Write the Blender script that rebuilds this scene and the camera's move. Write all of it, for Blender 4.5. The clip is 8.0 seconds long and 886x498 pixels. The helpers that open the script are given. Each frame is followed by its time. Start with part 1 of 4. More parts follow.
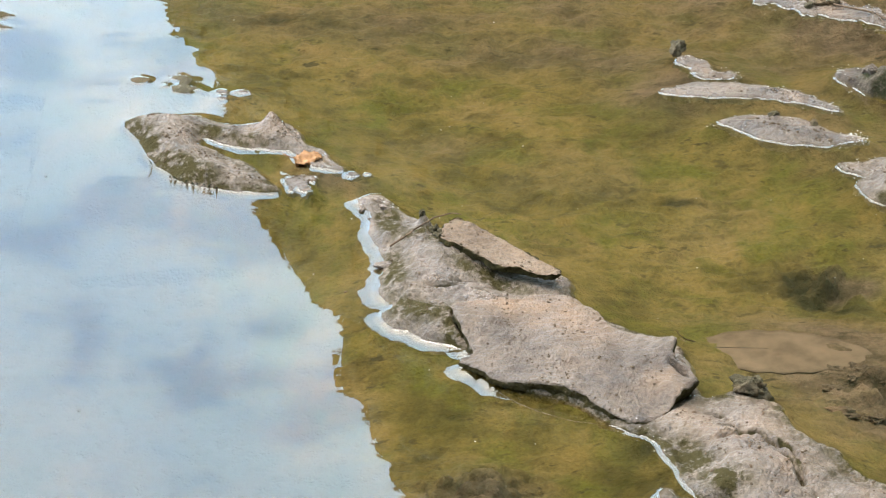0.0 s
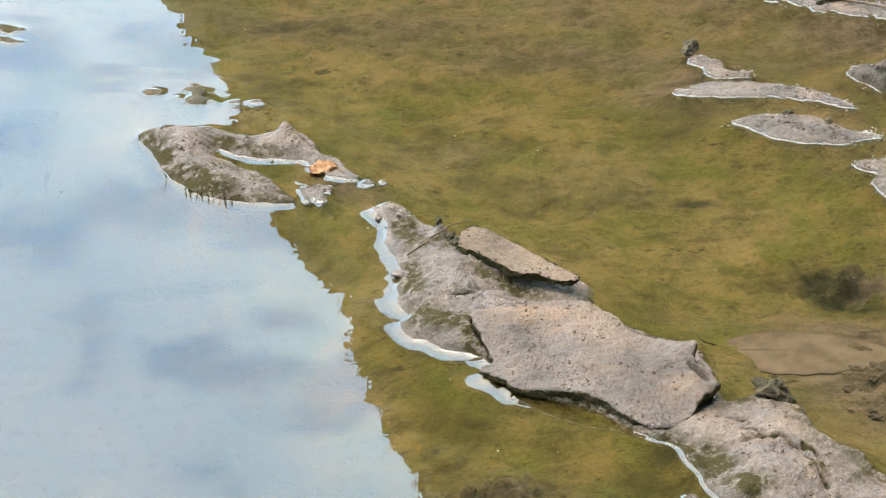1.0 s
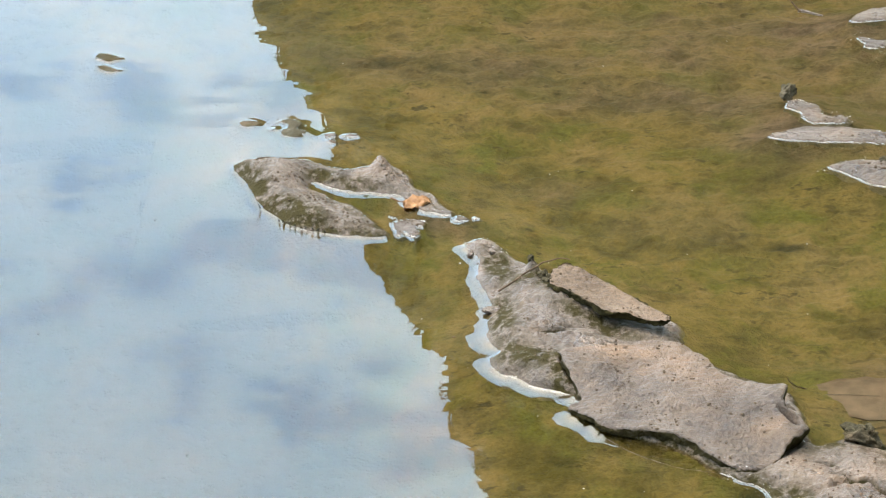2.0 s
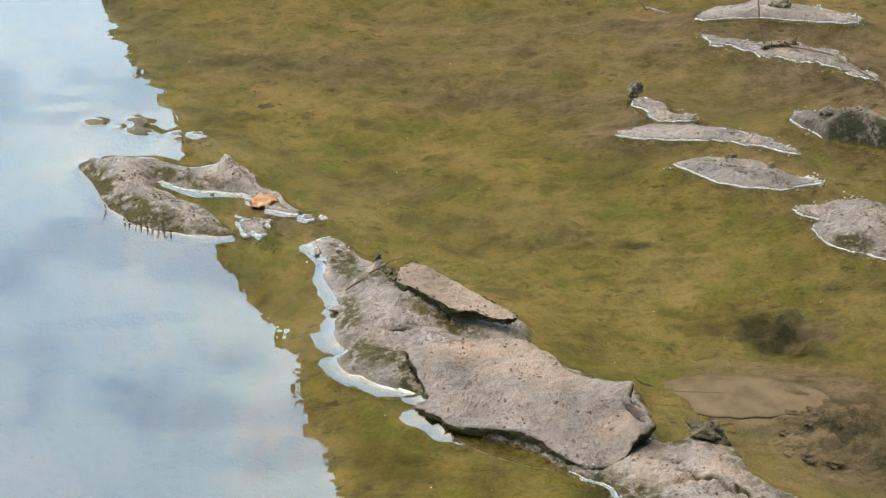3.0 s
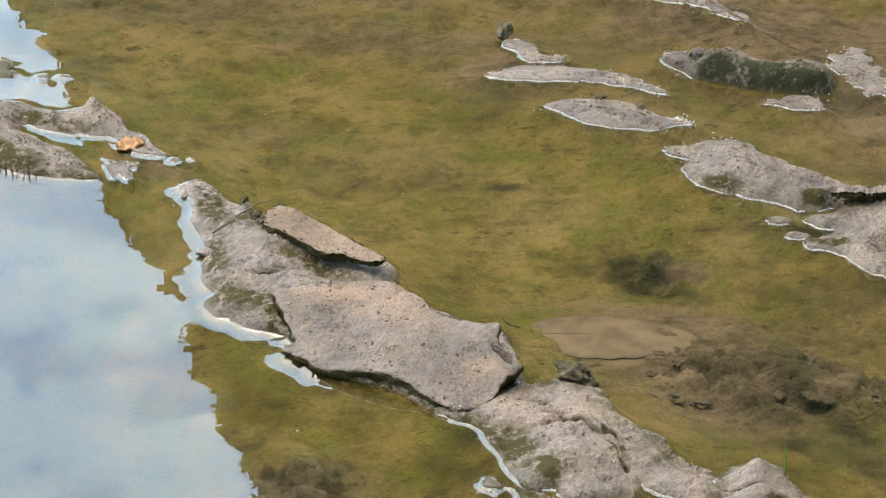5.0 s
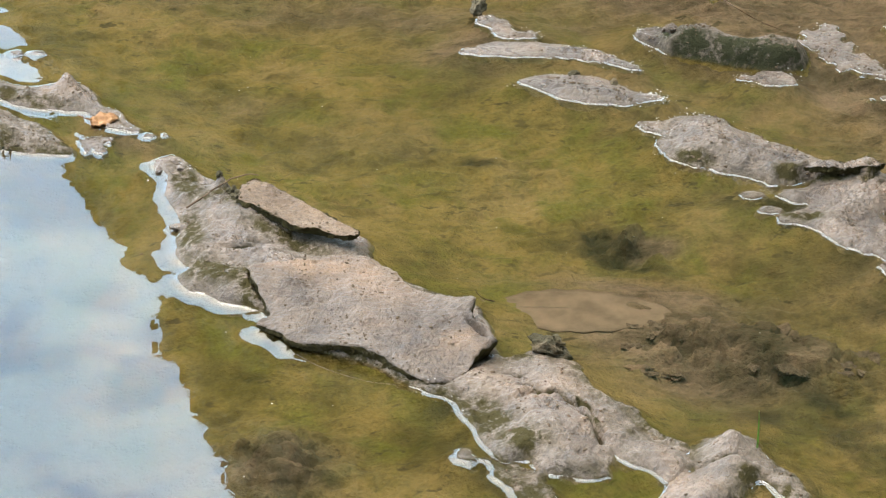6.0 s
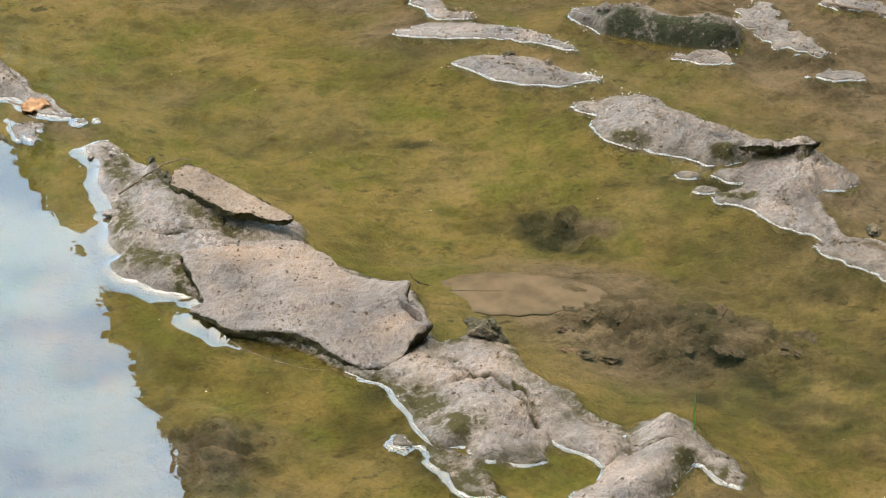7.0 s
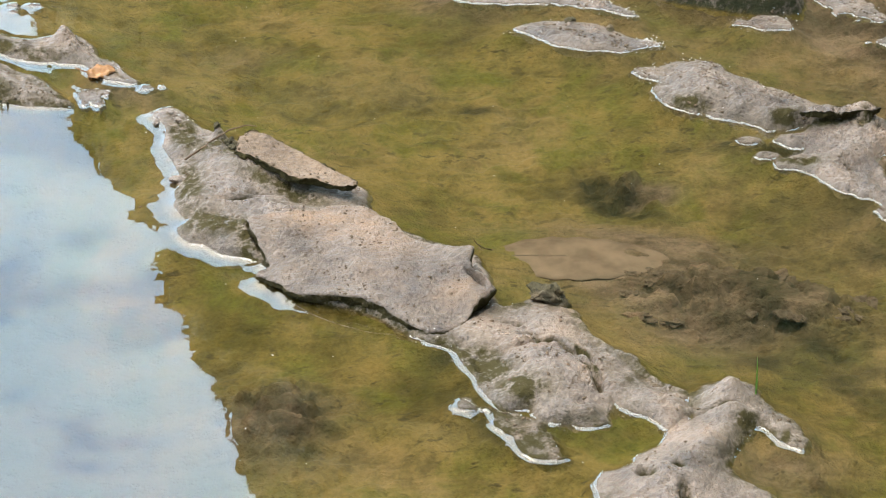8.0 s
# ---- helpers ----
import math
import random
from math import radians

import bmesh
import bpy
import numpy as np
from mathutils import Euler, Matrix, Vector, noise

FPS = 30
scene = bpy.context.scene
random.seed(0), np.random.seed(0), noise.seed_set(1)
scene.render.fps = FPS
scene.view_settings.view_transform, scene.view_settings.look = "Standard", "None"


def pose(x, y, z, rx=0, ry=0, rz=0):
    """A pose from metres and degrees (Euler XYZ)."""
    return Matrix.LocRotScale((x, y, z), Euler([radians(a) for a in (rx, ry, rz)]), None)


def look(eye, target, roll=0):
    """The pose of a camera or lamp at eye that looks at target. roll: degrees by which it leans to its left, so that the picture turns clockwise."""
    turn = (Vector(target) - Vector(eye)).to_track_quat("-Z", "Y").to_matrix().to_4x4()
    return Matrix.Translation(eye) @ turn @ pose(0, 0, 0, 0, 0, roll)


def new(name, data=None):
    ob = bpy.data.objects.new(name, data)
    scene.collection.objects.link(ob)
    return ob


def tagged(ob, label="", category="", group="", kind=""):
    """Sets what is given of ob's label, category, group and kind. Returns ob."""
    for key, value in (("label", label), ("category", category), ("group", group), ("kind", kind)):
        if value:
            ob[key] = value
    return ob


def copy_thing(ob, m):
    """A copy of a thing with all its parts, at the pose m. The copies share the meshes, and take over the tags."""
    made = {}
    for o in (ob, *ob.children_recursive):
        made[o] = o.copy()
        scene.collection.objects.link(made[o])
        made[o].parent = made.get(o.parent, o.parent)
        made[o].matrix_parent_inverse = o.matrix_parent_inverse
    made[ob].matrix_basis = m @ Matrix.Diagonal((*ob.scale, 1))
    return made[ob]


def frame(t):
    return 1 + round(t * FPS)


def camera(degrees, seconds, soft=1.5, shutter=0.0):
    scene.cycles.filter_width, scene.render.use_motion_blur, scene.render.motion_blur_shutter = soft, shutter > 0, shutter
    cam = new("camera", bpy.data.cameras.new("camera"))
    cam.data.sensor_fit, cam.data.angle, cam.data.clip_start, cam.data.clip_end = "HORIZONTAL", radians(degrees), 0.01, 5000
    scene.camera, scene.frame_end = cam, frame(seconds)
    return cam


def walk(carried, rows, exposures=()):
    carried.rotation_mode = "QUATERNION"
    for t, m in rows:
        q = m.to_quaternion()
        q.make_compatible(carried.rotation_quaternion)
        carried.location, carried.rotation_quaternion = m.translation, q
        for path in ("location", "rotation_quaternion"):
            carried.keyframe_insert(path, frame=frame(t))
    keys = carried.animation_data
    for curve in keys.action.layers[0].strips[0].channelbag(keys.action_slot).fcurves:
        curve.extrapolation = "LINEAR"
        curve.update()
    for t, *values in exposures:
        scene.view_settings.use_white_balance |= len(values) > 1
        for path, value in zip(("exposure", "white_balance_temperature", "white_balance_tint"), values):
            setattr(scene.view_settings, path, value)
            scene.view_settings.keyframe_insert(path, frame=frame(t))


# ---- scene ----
cam = camera(18.0, 8.0, 1.1)
# seconds, place in metres, turn in degrees
PATH = [
    (0.0, -0.0039, -0.9919, 0.5666, 59.368, 0.210, 1.227),
    (0.5, -0.0047, -0.9861, 0.5709, 59.679, 0.237, 0.625),
    (1.0, -0.0070, -0.9864, 0.5724, 59.118, 1.395, 0.749),
    (1.2, -0.0055, -0.9879, 0.5811, 59.191, 2.308, 2.311),
    (2.3, -0.0045, -0.9878, 0.5645, 60.339, 0.591, 2.915),
    (2.5, -0.0029, -0.9887, 0.5683, 60.125, 0.257, 2.349),
    (3.0, -0.0026, -0.9850, 0.5674, 60.046, -0.166, 0.485),
    (3.5, 0.0000, -0.9842, 0.5682, 60.000, -0.000, -0.000),
    (4.0, 0.0016, -0.9827, 0.5718, 60.215, 0.254, -0.710),
    (4.5, 0.0041, -0.9875, 0.5585, 59.852, -0.285, -0.385),
    (4.6, 0.0037, -0.9843, 0.5619, 59.269, -0.442, -0.754),
    (4.7, 0.0054, -0.9812, 0.5626, 59.127, -0.645, -1.065),
    (5.8, 0.0051, -0.9830, 0.5637, 58.435, -1.324, -2.111),
    (6.0, 0.0046, -0.9855, 0.5592, 58.759, -1.334, -2.143),
    (6.5, 0.0047, -0.9867, 0.5595, 57.669, -1.115, -1.214),
    (6.7, 0.0062, -0.9834, 0.5618, 57.893, -1.262, -2.096),
    (7.0, 0.0093, -0.9787, 0.5598, 58.234, -1.382, -3.406),
    (7.5, 0.0074, -0.9826, 0.5585, 57.958, -1.240, -3.607),
    (8.0, 0.0046, -0.9859, 0.5650, 57.473, -0.814, -2.500),
]
walk(cam, [(t, pose(*p)) for t, *p in PATH],
     exposures=((0.0, 0.08), (1.2, 0.05), (2.3, -0.05), (4.7, -0.05), (5.8, 0.07), (8.0, 0.09)))

# world and light
world = bpy.data.worlds.new("world")
scene.world = world
world.use_nodes = True
SUN_EL, SUN_AZ = radians(68), radians(-60)      # the sun stands high behind thin cloud
TO_SUN = (math.sin(SUN_AZ) * math.cos(SUN_EL), math.cos(SUN_AZ) * math.cos(SUN_EL), math.sin(SUN_EL))


def build_sky():
    nt = world.node_tree
    nt.nodes.clear()
    out = nt.nodes.new("ShaderNodeOutputWorld")
    bg = nt.nodes.new("ShaderNodeBackground")
    sky = nt.nodes.new("ShaderNodeTexSky")
    sky.sky_type, sky.sun_disc = "NISHITA", False
    sky.sun_elevation, sky.sun_rotation = SUN_EL, SUN_AZ
    sky.air_density, sky.dust_density = 1.0, 0.6
    co = nt.nodes.new("ShaderNodeTexCoord")
    mp = nt.nodes.new("ShaderNodeMapping")
    mp.inputs["Scale"].default_value = (9.0, 9.0, 24.0)
    mp.inputs["Location"].default_value = (0.35, 0.2, 0.1)
    nz = nt.nodes.new("ShaderNodeTexNoise")
    nz.inputs["Scale"].default_value = 1.35
    nz.inputs["Detail"].default_value = 8
    nz.inputs["Roughness"].default_value = 0.55
    rp = nt.nodes.new("ShaderNodeValToRGB")
    rp.color_ramp.elements[0].position, rp.color_ramp.elements[1].position = 0.405, 0.455
    rp.color_ramp.elements[0].color = (0.60, 0.60, 0.60, 1)
    mix = nt.nodes.new("ShaderNodeMixRGB")
    link = nt.links.new
    # thin cloud: bluish towards the horizon, whiter and brighter round the veiled sun
    dot = nt.nodes.new("ShaderNodeVectorMath")
    dot.operation = "DOT_PRODUCT"
    dot.inputs[1].default_value = TO_SUN
    link(co.outputs["Generated"], dot.inputs[0])
    glow = nt.nodes.new("ShaderNodeMapRange")
    glow.interpolation_type = "SMOOTHSTEP"
    glow.inputs["From Min"].default_value, glow.inputs["From Max"].default_value = 0.68, 1.0
    link(dot.outputs["Value"], glow.inputs["Value"])
    veil = nt.nodes.new("ShaderNodeMixRGB")
    veil.inputs["Color1"].default_value, veil.inputs["Color2"].default_value = CLOUD
    link(glow.outputs["Result"], veil.inputs["Fac"])
    link(veil.outputs["Color"], mix.inputs["Color2"])
    base = nt.nodes.new("ShaderNodeVectorMath")
    base.operation = "MULTIPLY"
    base.inputs[1].default_value = BLUE
    link(sky.outputs["Color"], base.inputs[0])
    link(co.outputs["Generated"], mp.inputs["Vector"])
    link(mp.outputs["Vector"], nz.inputs["Vector"])
    link(nz.outputs["Fac"], rp.inputs["Fac"])
    link(rp.outputs["Color"], mix.inputs["Fac"])
    link(base.outputs["Vector"], mix.inputs["Color1"])
    link(mix.outputs["Color"], bg.inputs["Color"])
    bg.inputs["Strength"].default_value = SKY
    link(bg.outputs["Background"], out.inputs["Surface"])


SKY, CLOUD, BLUE = 0.080, ((47.5, 68.0, 89.0, 1), (146.0, 142.0, 134.0, 1)), (3.0, 7.4, 11.0)
build_sky()
sun = new("sun", bpy.data.lights.new("sun", "SUN"))
sun.data.energy, sun.data.angle, sun.data.color = 1.75, radians(22), (1.0, 0.88, 0.73)
sun.matrix_world = look(TO_SUN, (0, 0, 0))


# fields of noise, on whole arrays
def lattice(ix, iy, seed):
    h = (ix * 374761393 + iy * 668265263 + seed * 974634777) & 0xFFFFFFFF
    h = ((h ^ (h >> 13)) * 1274126177) & 0xFFFFFFFF
    return ((h ^ (h >> 16)) & 0xFFFF) / 32767.5 - 1.0


def value_noise(x, y, seed=0):
    fx, fy = np.floor(x), np.floor(y)
    ix, iy = fx.astype(np.int64), fy.astype(np.int64)
    u, v = x - fx, y - fy
    u, v = u * u * u * (u * (u * 6 - 15) + 10), v * v * v * (v * (v * 6 - 15) + 10)
    a, b = lattice(ix, iy, seed), lattice(ix + 1, iy, seed)
    c, d = lattice(ix, iy + 1, seed), lattice(ix + 1, iy + 1, seed)
    return (a * (1 - u) + b * u) * (1 - v) + (c * (1 - u) + d * u) * v


def fbm(x, y, size, octaves=4, seed=0, gain=0.5):
    """Noise of that largest feature size in metres, about -1 to 1."""
    z, amp, tot, s = np.zeros_like(x), 1.0, 0.0, 1.0 / size
    for k in range(octaves):
        c, n = math.cos(0.7 + k), math.sin(0.7 + k)
        z = z + amp * value_noise((c * x - n * y) * s + 17.3 * k, (n * x + c * y) * s - 9.1 * k, seed + k)
        tot, amp, s = tot + amp, amp * gain, s * 2.03
    return z / tot * 1.6


def smooth(x):
    x = np.clip(x, 0, 1)
    return x * x * (3 - 2 * x)


def rounded(outline, per=4):
    """A closed smooth curve through an outline's points."""
    p = np.array(outline, float)
    a, b, c, d = np.roll(p, 1, 0), p, np.roll(p, -1, 0), np.roll(p, -2, 0)
    t = (np.arange(per) / per)[None, :, None]
    a, b, c, d = (q[:, None, :] for q in (a, b, c, d))
    q = 0.5 * (2 * b + (c - a) * t + (2 * a - 5 * b + 4 * c - d) * t * t + (3 * b - a - 3 * c + d) * t ** 3)
    return q.reshape(-1, 2)


def inside_by(poly, x, y):
    """How deep points lie inside a closed curve, in metres; negative outside."""
    best, odd = np.full(x.shape, 1e9), np.zeros(x.shape, bool)
    for (ax, ay), (bx, by) in zip(poly, np.roll(poly, -1, 0)):
        ex, ey = bx - ax, by - ay
        t = np.clip(((x - ax) * ex + (y - ay) * ey) / (ex * ex + ey * ey + 1e-12), 0, 1)
        best = np.minimum(best, (x - ax - t * ex) ** 2 + (y - ay - t * ey) ** 2)
        if abs(ey) > 1e-12:
            odd ^= ((ay > y) != (by > y)) & (x < ex * (y - ay) / ey + ax)
    return np.sqrt(best) * np.where(odd, 1, -1)


def lump(x, y, cx, cy, rx, ry, turn=0.0):
    c, s = math.cos(radians(turn)), math.sin(radians(turn))
    u, v = ((x - cx) * c + (y - cy) * s) / rx, ((y - cy) * c - (x - cx) * s) / ry
    return np.exp(-(u * u + v * v))


# materials
def material(name):
    m = bpy.data.materials.new(name)
    m.use_nodes = True
    nt = m.node_tree
    return m, nt, nt.nodes["Principled BSDF"]


def noise_node(nt, scale, detail=5, rough=0.55, dist=0.0, stretch=None):
    co = nt.nodes.new("ShaderNodeNewGeometry")
    n = nt.nodes.new("ShaderNodeTexNoise")
    n.inputs["Scale"].default_value, n.inputs["Detail"].default_value = scale, detail
    n.inputs["Roughness"].default_value, n.inputs["Distortion"].default_value = rough, dist
    if stretch:
        mp = nt.nodes.new("ShaderNodeMapping")
        mp.inputs["Scale"].default_value = stretch
        nt.links.new(co.outputs["Position"], mp.inputs["Vector"])
        nt.links.new(mp.outputs["Vector"], n.inputs["Vector"])
    else:
        nt.links.new(co.outputs["Position"], n.inputs["Vector"])
    return n.outputs["Fac"]


def ramp(nt, fac, *stops):
    r = nt.nodes.new("ShaderNodeValToRGB")
    e = r.color_ramp.elements
    while len(e) < len(stops):
        e.new(0.5)
    for k, (p, c) in enumerate(stops):
        e[k].position = p
        e[k].color = (*c, 1) if len(c) == 3 else c
    nt.links.new(fac, r.inputs["Fac"])
    return r.outputs["Color"]


def blend(nt, fac, a, b, how="MIX"):
    m = nt.nodes.new("ShaderNodeMixRGB")
    m.blend_type = how
    for key, v in (("Fac", fac), ("Color1", a), ("Color2", b)):
        if isinstance(v, (int, float)):
            m.inputs[key].default_value = v if key == "Fac" else (v, v, v, 1)
        elif isinstance(v, tuple):
            m.inputs[key].default_value = (*v, 1)
        else:
            nt.links.new(v, m.inputs[key])
    return m.outputs["Color"]


def bump(nt, height, distance, strength=1.0, normal=None):
    b = nt.nodes.new("ShaderNodeBump")
    b.inputs["Distance"].default_value, b.inputs["Strength"].default_value = distance, strength
    nt.links.new(height, b.inputs["Height"])
    if normal:
        nt.links.new(normal, b.inputs["Normal"])
    return b.outputs["Normal"]


def attribute(nt, name):
    a = nt.nodes.new("ShaderNodeAttribute")
    a.attribute_name = name
    return a.outputs["Fac"]


WETNESS = 0.45          # wet mud is darker than dry


def mud_material(name, dark, mid, light, rough=(0.20, 0.48), algae_shade=(0.042, 0.033, 0.012), spec=0.38, relief=1.0):
    m, nt, bs = material(name)
    dark, mid, light = (tuple(WETNESS * c for c in q) for q in (dark, mid, light))
    big = noise_node(nt, 55, 4, 0.6)
    fine = noise_node(nt, 560, 5, 0.68)
    base = ramp(nt, big, (0.28, dark), (0.5, mid), (0.72, light))
    base = blend(nt, 0.85, base, ramp(nt, fine, (0.36, (0.56, 0.54, 0.51)), (0.54, (1.08, 1.075, 1.07))), "MULTIPLY")
    specks = ramp(nt, noise_node(nt, 380, 4, 0.75), (0.63, (0, 0, 0)), (0.68, (1, 1, 1)))
    base = blend(nt, specks, base, (dark[0] * 0.45, dark[1] * 0.43, dark[2] * 0.38))
    rust = ramp(nt, noise_node(nt, 38, 4, 0.55, 0.4), (0.52, (0, 0, 0)), (0.74, (0.6, 0.6, 0.6)))
    rust = blend(nt, 1.0, rust, blend(nt, 1.0, attribute(nt, "stain"), ramp(nt, noise_node(nt, 150, 5, 0.65), (0.3, (0.35, 0.35, 0.35)), (0.6, (1, 1, 1))), "MULTIPLY"), "LIGHTEN")
    base = blend(nt, rust, base, (0.225, 0.138, 0.080))
    # dark olive for algae, and for shade painted in cracks, holes and undercuts
    al = blend(nt, 1.0, attribute(nt, "algae_shade"), ramp(nt, noise_node(nt, 210, 6, 0.72), (0.36, (0, 0, 0)), (0.56, (1, 1, 1))), "MULTIPLY")
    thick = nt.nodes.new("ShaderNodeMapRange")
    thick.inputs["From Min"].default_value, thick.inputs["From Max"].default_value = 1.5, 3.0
    nt.links.new(attribute(nt, "algae_shade"), thick.inputs["Value"])
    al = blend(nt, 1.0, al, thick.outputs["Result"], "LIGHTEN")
    base = blend(nt, al, base, algae_shade)
    slime = ramp(nt, noise_node(nt, 180, 5, 0.65), (0.35, (0.060, 0.045, 0.008)), (0.65, (0.135, 0.098, 0.028)))
    base = blend(nt, attribute(nt, "sunk"), base, slime)
    nt.links.new(base, bs.inputs["Base Color"])
    r = nt.nodes.new("ShaderNodeMapRange")
    r.inputs["To Min"].default_value, r.inputs["To Max"].default_value = rough
    nt.links.new(noise_node(nt, 140, 4, 0.6), r.inputs["Value"])
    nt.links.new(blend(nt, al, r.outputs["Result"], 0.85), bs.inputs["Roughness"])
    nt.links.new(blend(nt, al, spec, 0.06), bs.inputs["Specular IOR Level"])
    n = bump(nt, noise_node(nt, 260, 5, 0.6), 0.0008, 0.8)
    nt.links.new(bump(nt, noise_node(nt, 800, 4, 0.66), 0.0016 * relief, 1.0, n), bs.inputs["Normal"])
    return m


MUD = mud_material("grey_mud", (0.125, 0.084, 0.055), (0.325, 0.228, 0.160), (0.440, 0.320, 0.232), (0.16, 0.40), spec=0.6, relief=1.25)
CRUST = mud_material("dried_mud_crust", (0.128, 0.086, 0.057), (0.262, 0.184, 0.127), (0.355, 0.258, 0.185), (0.22, 0.46), spec=0.42, relief=1.4)
WET = mud_material("wet_grey_mud", (0.125, 0.084, 0.056), (0.290, 0.205, 0.144), (0.42, 0.306, 0.222), (0.14, 0.40), spec=0.55, relief=1.5)
TANCRUST = mud_material("tan_mud_crust", (0.19, 0.122, 0.074), (0.30, 0.202, 0.128), (0.37, 0.258, 0.172), (0.42, 0.7), spec=0.16)
STONE = mud_material("algae_stone", (0.070, 0.057, 0.027), (0.145, 0.117, 0.063), (0.30, 0.240, 0.160), (0.55, 0.85), spec=0.1)
ROLLMUD = mud_material("slimy_mud", (0.095, 0.068, 0.048), (0.205, 0.150, 0.108), (0.29, 0.214, 0.158), (0.4, 0.65), (0.027, 0.026, 0.012), 0.2)


def bed_material():
    m, nt, bs = material("algae_covered_bed")
    wide = noise_node(nt, 17, 5, 0.55)
    soft = noise_node(nt, 60, 5, 0.6, 0.3, (0.8, 1.2, 1.0))
    grain = noise_node(nt, 620, 4, 0.65)
    green = ramp(nt, wide, (0.33, (0.060, 0.047, 0.009)), (0.48, (0.114, 0.083, 0.022)), (0.68, (0.156, 0.108, 0.041)))
    green = blend(nt, 0.6, green, ramp(nt, soft, (0.36, (0.38, 0.38, 0.30)), (0.49, (1.0, 1.0, 1.0)), (0.70, (1.38, 1.34, 1.40))), "MULTIPLY")
    # patches of green moss
    dark_patches = ramp(nt, noise_node(nt, 31, 6, 0.62, 0.4), (0.48, (0, 0, 0)), (0.64, (0.85, 0.85, 0.85)))
    green = blend(nt, dark_patches, green, (0.070, 0.068, 0.008))
    brown = ramp(nt, noise_node(nt, 70, 7, 0.66, 0.3, (0.7, 1.4, 1.0)), (0.3, (0.044, 0.030, 0.016)), (0.52, (0.110, 0.076, 0.046)), (0.75, (0.170, 0.120, 0.076)))
    base = blend(nt, attribute(nt, "bare"), green, brown)
    # dark rot, and shade painted into the rubble's hollows
    base = blend(nt, attribute(nt, "rotten_shaded"), base, (0.022, 0.018, 0.006))
    base = blend(nt, 0.5, base, ramp(nt, grain, (0.36, (0.66, 0.66, 0.64)), (0.62, (1.16, 1.15, 1.12))), "MULTIPLY")
    clumps = noise_node(nt, 150, 5, 0.6, 0.5)
    base = blend(nt, 0.45, base, ramp(nt, clumps, (0.38, (0.62, 0.66, 0.50)), (0.54, (1.06, 1.05, 1.04))), "MULTIPLY")
    # flecks of rotting matter, few and short
    dots = ramp(nt, noise_node(nt, 230, 3, 0.62, 0.2, (0.6, 1.2, 1)), (0.59, (0, 0, 0)), (0.67, (0.8, 0.8, 0.8)))
    dots = blend(nt, 1.0, dots, ramp(nt, noise_node(nt, 22, 3, 0.6), (0.40, (0.15, 0.15, 0.15)), (0.60, (1, 1, 1))), "MULTIPLY")
    base = blend(nt, dots, base, (0.026, 0.020, 0.007))
    nt.links.new(base, bs.inputs["Base Color"])
    bs.inputs["Roughness"].default_value = 0.8
    bs.inputs["Specular IOR Level"].default_value = 0.1
    n = bump(nt, soft, 0.0035, 0.7)
    nt.links.new(bump(nt, grain, 0.0020, 0.8, bump(nt, clumps, 0.0013, 0.6, n)), bs.inputs["Normal"])
    return m


def water_material():
    m, nt, bs = material("clear_pond_water")
    nt.nodes.remove(bs)
    out = nt.nodes["Material Output"]
    tr = nt.nodes.new("ShaderNodeBsdfTransparent")
    tr.inputs["Color"].default_value = (0.965, 0.94, 0.875, 1)
    gl = nt.nodes.new("ShaderNodeBsdfGlossy")
    gl.inputs["Roughness"].default_value = 0.0
    fr = nt.nodes.new("ShaderNodeFresnel")
    fr.inputs["IOR"].default_value = 1.6
    mix = nt.nodes.new("ShaderNodeMixShader")
    w = bump(nt, noise_node(nt, 22, 1, 0.4, 0.0, (1.0, 1.5, 1.0)), 0.00006, 1.0)
    w = bump(nt, noise_node(nt, 46, 1, 0.4, 0.0, (0.45, 1.3, 1.0)), 0.00004, 1.0, w)
    for node in (gl, fr):
        nt.links.new(w, node.inputs["Normal"])
    nt.links.new(fr.outputs["Fac"], mix.inputs["Fac"])
    nt.links.new(tr.outputs["BSDF"], mix.inputs[1])
    nt.links.new(gl.outputs["BSDF"], mix.inputs[2])
    nt.links.new(mix.outputs["Shader"], out.inputs["Surface"])
    return m


def plain_material(name, a, b, scale=300, rough=0.6, relief=0.0005, spec=0.4):
    m, nt, bs = material(name)
    f = noise_node(nt, scale, 5, 0.6)
    nt.links.new(ramp(nt, f, (0.3, a), (0.7, b)), bs.inputs["Base Color"])
    bs.inputs["Roughness"].default_value = rough
    bs.inputs["Specular IOR Level"].default_value = spec
    nt.links.new(bump(nt, f, relief, 0.6), bs.inputs["Normal"])
    return m


BED, WATER = bed_material(), water_material()
BARK = plain_material("bark", (0.05, 0.04, 0.03), (0.12, 0.095, 0.07), 14, 0.9, 0.02)
LEAVES = plain_material("tree_leaves", (0.030, 0.045, 0.012), (0.055, 0.075, 0.022), 3, 0.6, 0.01, 0.1)
TWIG = plain_material("dead_twig", (0.045, 0.027, 0.015), (0.125, 0.080, 0.048), 500, 0.8, 0.0005, 0.15)
ORANGE = plain_material("orange_leaf", (0.130, 0.055, 0.018), (0.265, 0.135, 0.055), 520, 0.6, 0.0008, 0.2)
TAN = plain_material("sunken_leaf", (0.078, 0.055, 0.034), (0.135, 0.096, 0.061), 110, 0.7, 0.0010, 0.05)
GRASS = plain_material("grass_blade", (0.16, 0.30, 0.05), (0.24, 0.40, 0.08), 200, 0.4)
# pale foam, on the bubbles also the colour of painted glints
FOAM = plain_material("foam", (0.38, 0.35, 0.31), (0.58, 0.55, 0.50), 800, 0.12)


